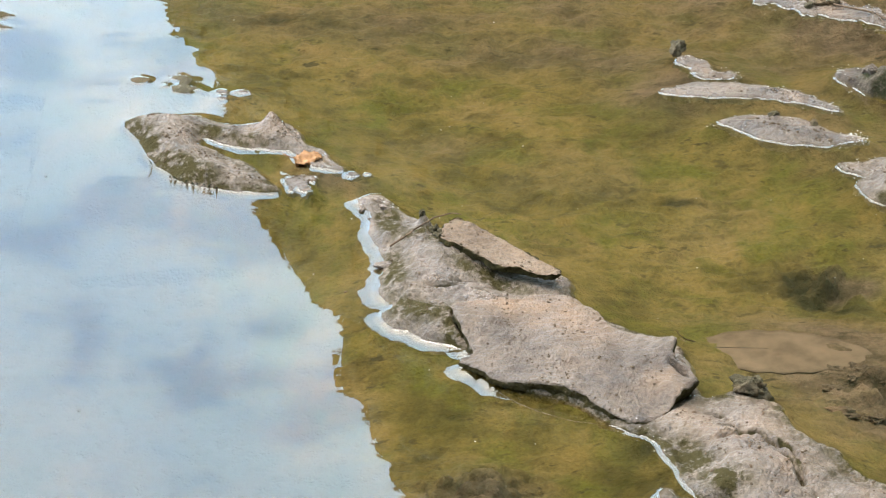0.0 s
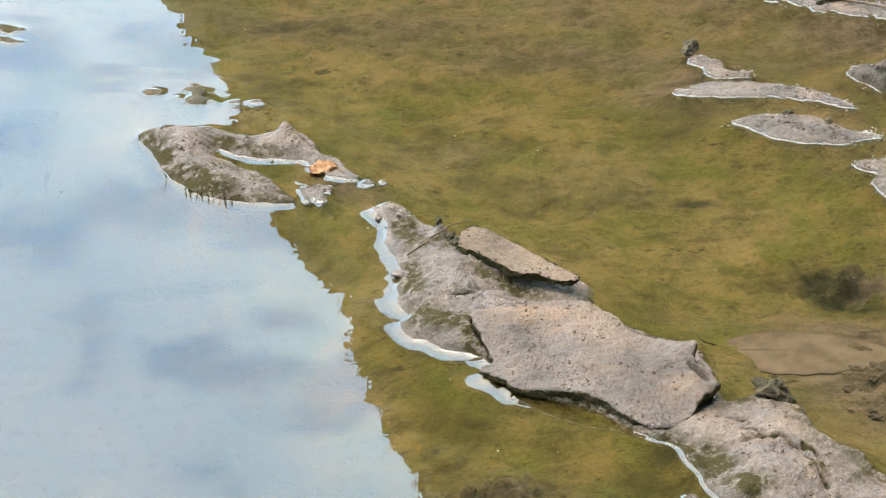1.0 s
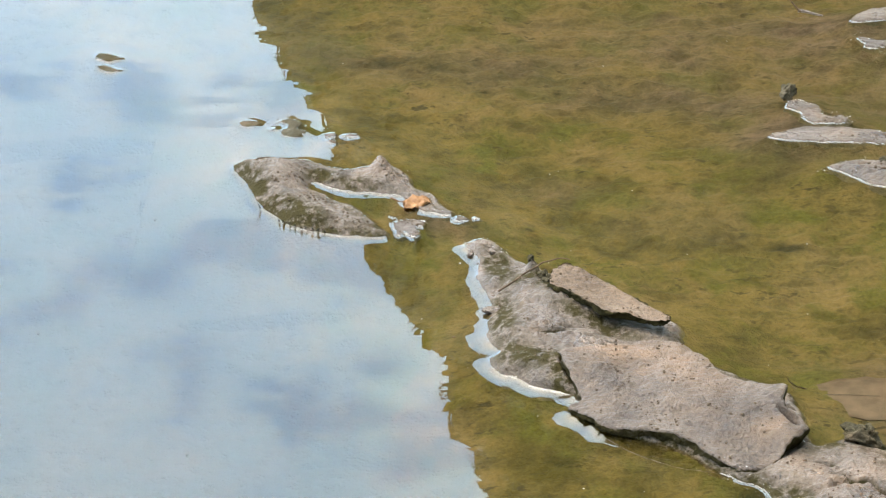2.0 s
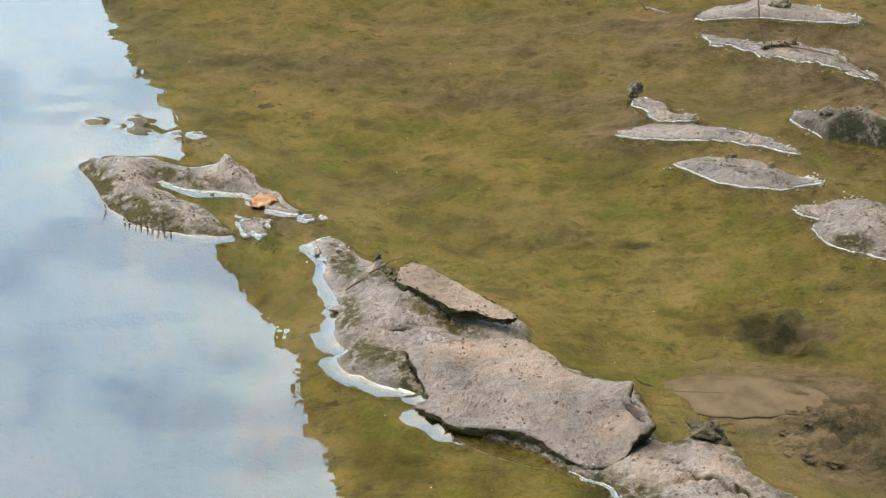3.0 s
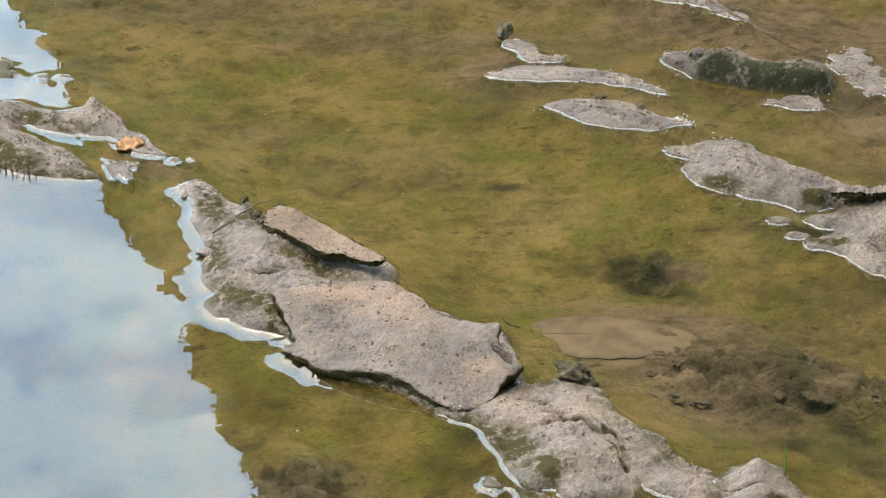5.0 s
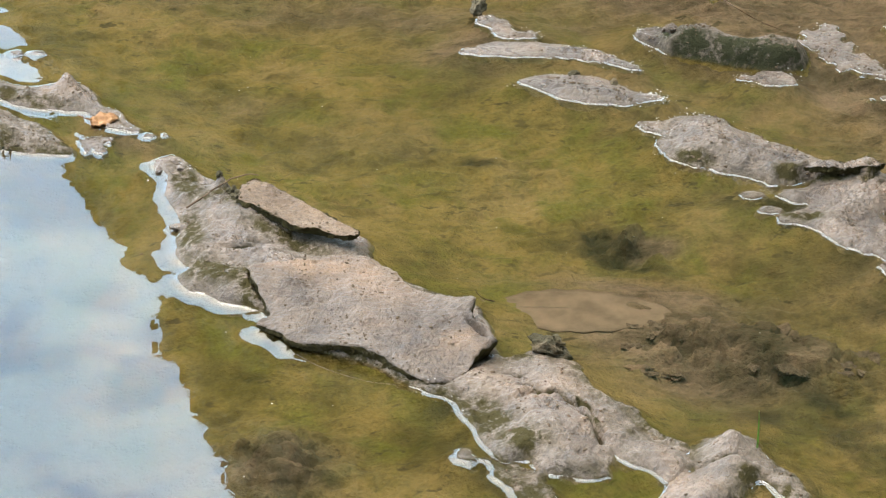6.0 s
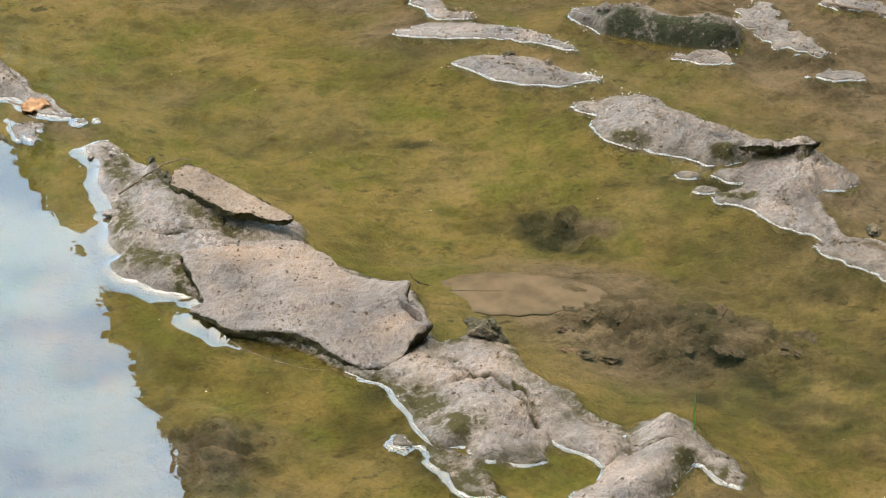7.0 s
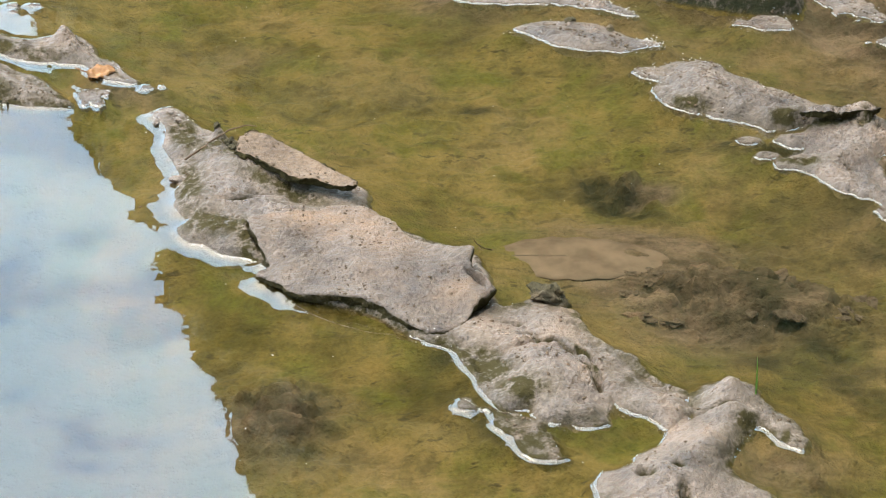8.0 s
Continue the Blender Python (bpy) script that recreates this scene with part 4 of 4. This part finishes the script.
def make_tree(seed):
    rnd = np.random.RandomState(seed)
    tree = new("tree")
    bm = bmesh.new()
    tube(bm, [(-0.3, 0, 0.2), (-0.2, 0, 2), (0.0, 0.1, 5), (0.1, 0, 8), (0.0, 0, 11)], [0.34, 0.27, 0.21, 0.11, 0.03], 10)
    trunk = part("trunk", bm, BARK, tree)
    for k in range(18):
        a, h = k * 2.4, 1.0 + 6.4 * (k / 18.0)
        r = 2.9 * math.sin(math.pi * min(0.93, 0.22 + 0.72 * k / 18.0)) * rnd.uniform(0.75, 1.05)
        tip = Vector((r * math.cos(a), r * math.sin(a), h + 0.5))
        bm = bmesh.new()
        tube(bm, [(-0.1, 0, max(1.0, h - 1.0)), Vector((-0.1, 0, h)).lerp(tip, 0.55), tip], [0.07, 0.05, 0.02], 5)
        part("limb", bm, BARK, tree)
    n = 34000
    a, h = rnd.uniform(0, 2 * math.pi, n), rnd.uniform(1.4, 13.1, n)
    r = crown_radius(h) + 0.03 * fbm(a * 3.1, h, 0.5, 4, 7) + 0.02
    deep = np.arange(n) > 32500                      # larger leaves fill the inside
    r = r * np.where(deep, rnd.uniform(0.15, 0.85, n), 1 - 0.01 * rnd.uniform(0, 1, n))
    p = np.column_stack([r * np.cos(a), 0.55 * r * np.sin(a), h])
    u = rnd.normal(0, 1, (n, 3)); u /= np.linalg.norm(u, axis=1)[:, None]
    w = np.cross(u, rnd.normal(0, 1, (n, 3))); w /= np.linalg.norm(w, axis=1)[:, None]
    s = (rnd.uniform(0.02, 0.045, n) * np.where(deep, 4.0, 1))[:, None]
    co = np.stack([p - u * s, p + w * s * 0.5, p + u * s, p - w * s * 0.5], 1).reshape(-1, 3)
    # the dense inside of the crown
    ga, gh = np.meshgrid(np.linspace(0, 2 * math.pi, 61)[:-1], np.linspace(1.35, 13.2, 120))
    gr = crown_radius(gh) + 0.03 * fbm(ga * 3.1, gh, 0.5, 4, 7)
    core = np.stack([gr * np.cos(ga), 0.55 * gr * np.sin(ga), gh], -1).reshape(-1, 3)
    gi = np.arange(7200).reshape(120, 60)
    gj = np.roll(gi, -1, 1)
    gq = np.stack([gi[:-1], gj[:-1], gj[1:], gi[1:]], -1).reshape(-1, 4) + 4 * n
    crown = array_object("crown", np.concatenate([co, core]), np.concatenate([np.arange(4 * n).reshape(n, 4), gq]), LEAVES)
    adopt(crown, tree)
    return tagged(tree, "dense dark green broadleaf tree on the bank, its copies added to block light", "tree", "trees round the pond")


tree = make_tree(3)
tree.location = (2.54, 11.5, 0.0)
# unseen copies to the right and behind, added to block sky light
for x, y, turn, size in ((7.8, 13.5, 20, 1.35), (12.5, 10.0, 140, 1.4), (14.0, 4.0, 100, 1.45), (14.5, -3.0, 80, 1.4), (12.0, -9.0, 40, 1.4),
                         (6.5, -9.5, 10, 1.35), (0.0, -10.5, 170, 1.4), (-6.5, -10.0, 160, 1.3)):
    copy_thing(tree, pose(x, y, 0.0, 0, 0, turn)).scale = (size, size, size)


def surface_at(x, y):
    """Height and name of the first thing under the sky at a place."""
    hit, place, normal, _, ob, _ = scene.ray_cast(LAYOUT, (x, y, 0.3), (0, 0, -1))
    return (place.z, ob.name) if hit else (0.0, "")


bpy.context.view_layer.update()
LAYOUT = bpy.context.evaluated_depsgraph_get()


# stones and clods


def clod(name, x, y, size, mat, label, category, seed, squash=(1, 0.8, 0.8), sharp=0.25, sink=0.3, z=None):
    bm = bmesh.new()
    bmesh.ops.create_icosphere(bm, subdivisions=4, radius=1)
    rnd = np.random.RandomState(seed)
    off = Vector(rnd.uniform(-9, 9, 3))
    for v in bm.verts:
        n = noise.fractal(v.co * 1.3 + off, 0.9, 2.0, 5)
        k = 1 + sharp * n + 0.25 * sharp * abs(noise.noise(v.co * 4 + off))
        v.co = Vector((v.co.x * squash[0], v.co.y * squash[1], v.co.z * squash[2])) * k * size
    if z is None:
        z = surface_at(x, y)[0]
    ob = part(name, bm, mat, None, label)
    ob.matrix_world = pose(x, y, z + size * squash[2] * (1 - 2 * sink), 0, 0, seed * 37 % 360)
    return tagged(ob, category=category)


clod("stone", 0.0885, -0.1365, 0.0056, STONE, "dark angular stone with algae at the mud's edge", "stone", 9, (1.15, 0.6, 0.72), 0.8, 0.30)
clod("stone", 0.0755, 0.1430, 0.0044, STONE, "small dark stone beside a mud strip", "stone", 7, (1.0, 0.7, 0.75), 0.6, 0.35)
for k, (x, y, r) in enumerate(((0.114, 0.0785, 0.0026), (0.1305, 0.071, 0.0022), (0.152, 0.231, 0.0042), (0.147, 0.229, 0.003),
                               (0.1440, 0.1890, 0.0030), (0.1500, 0.1900, 0.0035), (0.1390, 0.1860, 0.0028), (0.2440, -0.068, 0.0034), (0.2010, 0.094, 0.0016))):
    clod("mud_clod", x, y, r * 0.85, STONE, "dark crumbly clod on wet mud", "clod", 20 + k, (1.1, 0.8, 0.7), 0.5)


for k, (x, y, r) in enumerate(((-0.0300, -0.0280, 0.0020), (-0.0280, -0.0320, 0.0021), (-0.0350, -0.0220, 0.0014))):
    clod("mud_clod", x, y, r, STONE, "dark crumbly clod on the mud ridge", "clod", 60 + k, (1.0, 0.8, 0.9), 0.7, 0.35)


for k, (x, y, r) in enumerate(((-0.0600, -0.0045, 0.0016), (-0.0541, 0.0023, 0.0018), (-0.0520, -0.0033, 0.0016), (-0.0495, -0.0500, 0.0026))):
    clod("mud_clod", x, y, r, MUD, "small grey lump at the edge of the mud ridge", "clod", 80 + k, (1.4, 0.8, 0.6), 0.5, 0.45)


for k, (x, y, r) in enumerate(((0.1600, 0.1160, 0.0026), (0.1575, 0.1110, 0.0024), (0.1590, 0.1050, 0.0022), (0.1625, 0.1185, 0.0020))):
    clod("mud_clod", x, y, r, ROLLMUD, "dark wet lump on the thick mud hump", "clod", 70 + k, (1.0, 0.8, 0.8), 0.7, 0.45)


BEDCLOD = mud_material("brown_bed_mud", (0.100, 0.070, 0.040), (0.170, 0.122, 0.076), (0.240, 0.175, 0.112), (0.7, 0.9), (0.075, 0.066, 0.010), 0.08)
rnd = np.random.RandomState(12)
for cx, cy, rx, ry, count in ((0.150, -0.122, 0.030, 0.017, 22), (0.190, -0.135, 0.022, 0.010, 10)):
    for k in range(count):
        x, y = cx + rx * rnd.uniform(-1, 1), cy + ry * rnd.uniform(-1, 1)
        hit, place, _, _, _, _ = scene.ray_cast(LAYOUT, (x, y, -0.0012), (0, 0, -1))
        clod("mud_clod", x, y, 0.0018 + 0.0024 * rnd.uniform() ** 2, BEDCLOD, "brown crumbly clod lying on the pond bed", "clod", int(rnd.randint(1000)), (1.6, 0.8, 0.30), 0.7, 0.50, min(place.z if hit else -0.008, -0.0050))


# leaves
SPINE = plain_material("leaf_midrib", (0.040, 0.028, 0.016), (0.065, 0.044, 0.026), 300)


def leaf(name, x, y, z, length, width, turn, mat, label, curl=0.0, tilt=0.0, rumple=0.0003):
    bm = bmesh.new()
    nu, nv = 26, 10
    rows = []
    for i in range(nu + 1):
        u = i / nu
        w = width * 0.5 * math.sin(math.pi * u ** 0.85) ** 0.55 * (1 + 0.04 * math.sin(u * 41))
        rows.append([bm.verts.new(((u - 0.5) * length, (j / nv * 2 - 1) * w,
                                   curl * ((j / nv * 2 - 1) ** 2 + (2 * u - 1) ** 2)  + rumple * noise.noise(Vector((u * 5, j * 0.35, turn))))) for j in range(nv + 1)])
    for a, b in zip(rows, rows[1:]):
        for j in range(nv):
            f = (a[j], b[j], b[j + 1], a[j + 1])
            bm.faces.new(f)
    bmesh.ops.remove_doubles(bm, verts=bm.verts, dist=1e-6)
    bmesh.ops.solidify(bm, geom=bm.faces[:], thickness=0.0004)
    thing = new(name)
    part("blade", bm, mat, thing)
    if length > 0.03:
        bm = bmesh.new()
        tube(bm, [((u - 0.5) * length, 0.0012 * math.sin(5 * u), 0.0002 + curl * (2 * u - 1) ** 2) for u in (0.01, 0.09, 0.17, 0.25, 0.33, 0.42)], [0.0002, 0.00017, 0.00013, 0.0001, 0.00007, 0.00005], 6)
        part("midrib", bm, SPINE, thing, "faint midrib")
    bm = bmesh.new()
    tube(bm, [(-length * 0.5 - 0.005, 0.003, 0.002), (-length * 0.5 - 0.002, 0.001, 0.0008), (-length * 0.47, 0, 0.0002)], [0.0003, 0.0003, 0.0002], 6)
    part("stalk", bm, mat, thing)
    thing.matrix_world = pose(x, y, z, tilt, 0, turn)
    return tagged(thing, label, "leaf")


leaf("leaf", 0.104, -0.0958, -0.0080, 0.068, 0.030, -3, TAN, "broad tan leaf lying sunken on the bed", -0.0002)
leaf("leaf", -0.0845, 0.0365, 0.0022, 0.0115, 0.0090, 25, ORANGE, "small crumpled orange leaf on wet mud", -0.0006, 8, 0.0018)


# twigs and blades
def twig(path, radius, label, mat=TWIG, name="twig", category="twig", forks=()):
    thing = new(name)
    bm = bmesh.new()
    n = 14
    p = [Vector(q) for q in path]
    line = []
    for i in range(n + 1):
        s = i / n * (len(p) - 1)
        k = min(int(s), len(p) - 2)
        q = p[k].lerp(p[k + 1], s - k)
        line.append(q + Vector((noise.noise(q * 160), noise.noise(q * 160 + Vector((5, 0, 0))), 0)) * radius * 1.2)
    tube(bm, line, [radius * (1 - 0.6 * i / n) for i in range(n + 1)], 7)
    part("stem", bm, mat, thing)
    for f in forks:
        bm = bmesh.new()
        tube(bm, f, [radius * 0.6] + [radius * 0.3] * (len(f) - 1), 6)
        part("fork", bm, mat, thing)
    return tagged(thing, label, category)


twig([(-0.0472, -0.0450, 0.0068), (-0.0382, -0.0360, 0.0090), (-0.0302, -0.0290, 0.0108), (-0.0232, -0.0265, 0.0116), (-0.0192, -0.0275, 0.0116)], 0.00045, "thin dark twig lying on the mud ridge")
twig([(0.0713, -0.0905, -0.0076), (0.0672, -0.0945, -0.0040), (0.0640, -0.1030, 0.0030), (0.0622, -0.1105, 0.0100)], 0.00030, "thin dark leaf stalk rising against the slab")
twig([(-0.0037, -0.1394, 0.0009), (0.0025, -0.1449, 0.0003), (0.0103, -0.1503, 0.0002), (0.0224, -0.1564, 0.0002), (0.0345, -0.1587, 0.0002)], 0.00011, "thin pale thread of scum afloat beside the slab", WET, "scum_thread", "scum")
twig([(0.1390, 0.1860, 0.0015), (0.1355, 0.1900, 0.010), (0.1350, 0.1920, 0.022), (0.1335, 0.1960, 0.036)], 0.00055, "upright dead stem rooted in a mud strip")
twig([(0.1520, 0.1880, 0.002), (0.1545, 0.1890, 0.010), (0.1570, 0.1895, 0.017)], 0.00028, "pale upright stalk rooted in mud")
twig([(0.1500, 0.1850, 0.0030), (0.1690, 0.1760, 0.0028), (0.1850, 0.1550, 0.0012), (0.2020, 0.1360, -0.002), (0.2150, 0.1280, -0.004)], 0.0005, "long dark twig half under water",
     forks=([(0.1690, 0.1760, 0.0028), (0.172, 0.166, 0.0008), (0.1760, 0.158, -0.002)],))
twig([(0.0860, 0.2270, 0.001), (0.0810, 0.2300, 0.006), (0.0770, 0.2330, 0.013)], 0.0005, "thin bent twig standing in the water")
twig([(0.0850, 0.2285, 0.0012), (0.0900, 0.2260, 0.0014), (0.0960, 0.2235, 0.0008)], 0.0010, "short pale stick afloat", WET, "stick", "stick")
twig([(0.2600, 0.1260, 0.001), (0.2750, 0.1180, 0.0015), (0.2900, 0.1130, 0.001)], 0.0007, "dark twig lying in shallow water")


def grass_blade(x, y, z, height, lean, turn, mat, width=0.0008):
    bm = bmesh.new()
    rows = []
    for i in range(7):
        u = i / 6
        w = width * (1 - u) ** 0.6 * 0.5 + 0.00004
        rows.append([bm.verts.new((s * w, lean * height * u * u, height * u + 0.0002 * (s == 0))) for s in (-1, 0, 1)])
    for a, b in zip(rows, rows[1:]):
        for j in range(2):
            bm.faces.new((a[j], a[j + 1], b[j + 1], b[j]))
    bmesh.ops.solidify(bm, geom=bm.faces[:], thickness=0.00012)
    ob = part("grass_blade", bm, mat)
    ob.matrix_world = pose(x, y, z, 0, 0, turn)
    return ob


tagged(grass_blade(0.1545, -0.2060, 0.0060, 0.0150, 0.08, 20, GRASS), "single fresh green grass blade on a mud mound", "grass")
SPROUT = plain_material("dark_sprout", (0.02, 0.03, 0.01), (0.05, 0.06, 0.02), 300)
for k, (x, y, h) in enumerate(((-0.1500, 0.0310, 0.0060), (-0.1410, 0.0200, 0.0030), (-0.1390, 0.0190, 0.0035), (-0.1360, 0.0180, 0.0028), (-0.1340, 0.0160, 0.0030), (-0.1310, 0.0140, 0.0034), (-0.1290, 0.0140, 0.0030), (-0.1260, 0.0130, 0.0036), (-0.1240, 0.0120, 0.0040), (-0.1210, 0.0110, 0.0030))):
    tagged(grass_blade(x, y, 0.0006, h * 0.7, -0.8, (k * 37) % 50 - 25, SPROUT, 0.0008), "tiny dark sprout at the mud's edge", "sprout", "sprouts along the mud crescent")


CRUMB = plain_material("mud_crumb", (0.045, 0.031, 0.019), (0.115, 0.081, 0.052), 900, 0.9, 0.0003, 0.05)


# crumbs on the mud, flecks and bubbles on the water
def scatter(name, count, area, sizes, mat, label, on_mud, seed, flat=0.6, near=None):
    rnd = np.random.RandomState(seed)
    bm = bmesh.new()
    made = tries = 0
    while made < count and tries < count * 30:
        tries += 1
        x, y = rnd.uniform(area[0], area[1]), rnd.uniform(area[2], area[3])
        if near is not None and value_noise(np.array([x / near]), np.array([y / near]), seed)[0] < 0.1:
            continue
        z, what = surface_at(x, y)
        if what.startswith("mud") != on_mud or what.startswith("tree"):
            continue
        r = rnd.uniform(0, 1) ** 2.5 * (sizes[1] - sizes[0]) + sizes[0]
        m = Matrix.Translation((x, y, z + r * flat * 0.3)) @ Euler((rnd.uniform(-0.4, 0.4), rnd.uniform(-0.4, 0.4), rnd.uniform(0, 6.3))).to_matrix().to_4x4() @ Matrix.Diagonal((r * rnd.uniform(0.7, 1.6), r * rnd.uniform(0.6, 1.0), r * flat, 1))
        for v in bmesh.ops.create_icosphere(bm, subdivisions=1, radius=1, matrix=m)["verts"]:
            v.co += Vector(rnd.normal(0, 0.12 * r, 3))
        made += 1
    ob = part(name, bm, mat, None, label)
    return tagged(ob, category=name.replace("_", " "), kind="stuff")


scatter("mud_crumbs", 260, (-0.005, 0.048, -0.138, -0.088), (0.00012, 0.00055), CRUMB, "dark crumbs strewn over the dried mud slab", True, 1, 0.6, 0.012)
scatter("mud_crumbs", 560, (-0.07, 0.17, -0.26, 0.0), (0.00015, 0.0008), CRUMB, "dark crumbs strewn over the mud ridge", True, 2, 0.6, 0.010)
scatter("mud_crumbs", 520, (-0.17, -0.07, 0.01, 0.08), (0.00015, 0.0007), CRUMB, "dark crumbs strewn over the mud crescent", True, 3, 0.7, 0.008)
scatter("mud_crumbs", 420, (0.09, 0.29, -0.08, 0.14), (0.0002, 0.0009), CRUMB, "dark crumbs strewn over the wet mud bank", True, 4, 0.7, 0.012)
scatter("floating_flecks", 70, (-0.20, 0.27, -0.24, 0.24), (0.00015, 0.00045), FOAM, "pale flecks floating on the water", False, 5, 0.2)


def bubbles(key, count, label, seed, span=(0.0, 1.0)):
    """Small pale bubbles along a stretch of a shore; their pale colour also paints glints."""
    rnd = np.random.RandomState(seed)
    c = CURVES[key]
    bm = bmesh.new()
    for _ in range(count):
        i = int((span[0] + rnd.uniform(0, 1) * (span[1] - span[0])) * len(c)) % len(c)
        x, y = c[i] + rnd.normal(0, 0.0021, 2)
        z, what = surface_at(x, y)
        r = rnd.uniform(0, 1) ** 3 * 0.00026 + 0.00008
        bmesh.ops.create_icosphere(bm, subdivisions=1, radius=1, matrix=Matrix.Translation((x, y, z + 0.3 * r)) @ Matrix.Diagonal((r * 1.2, r, r * 0.7, 1)))
    return tagged(part("bubbles", bm, FOAM, None, label), category="bubbles", kind="stuff")


for k, (key, count, span) in enumerate((("FLAT", 130, (0.38, 0.60)), ("FLAT", 50, (0.0, 1.0)), ("STRIP", 120, (0.33, 0.80)), ("FARA", 130, (0.36, 0.62)), ("FARB", 140, (0, 1)), ("SHELF", 120, (0, 1)), ("NECK", 110, (0, 1)), ("LEDGE", 70, (0, 1)),
                                        ("BITS", 25, (0, 1)), ("ROLL", 60, (0.9, 1.15)), ("FARC", 20, (0, 1)), ("FARD", 10, (0, 1)), ("RBANK", 120, (0.9, 1.1)), ("CURL", 50, (0.57, 0.66)), ("RIDGE", 60, (0.97, 1.04)), ("RIDGE", 40, (0.36, 0.41)))):
    bubbles(key, count, "tiny pale bubbles and painted glints along the wet mud edge", 200 + k, span)

scatter("plant_bits", 90, (0.062, 0.108, -0.195, -0.148), (0.0002, 0.0010), TWIG, "dark plant bits strewn over the cracked mud", True, 6, 0.4)
scatter("floating_specks", 26, (-0.24, -0.03, -0.22, 0.2), (0.0003, 0.0009), TWIG, "dark specks floating on the bright water", False, 7, 0.25)
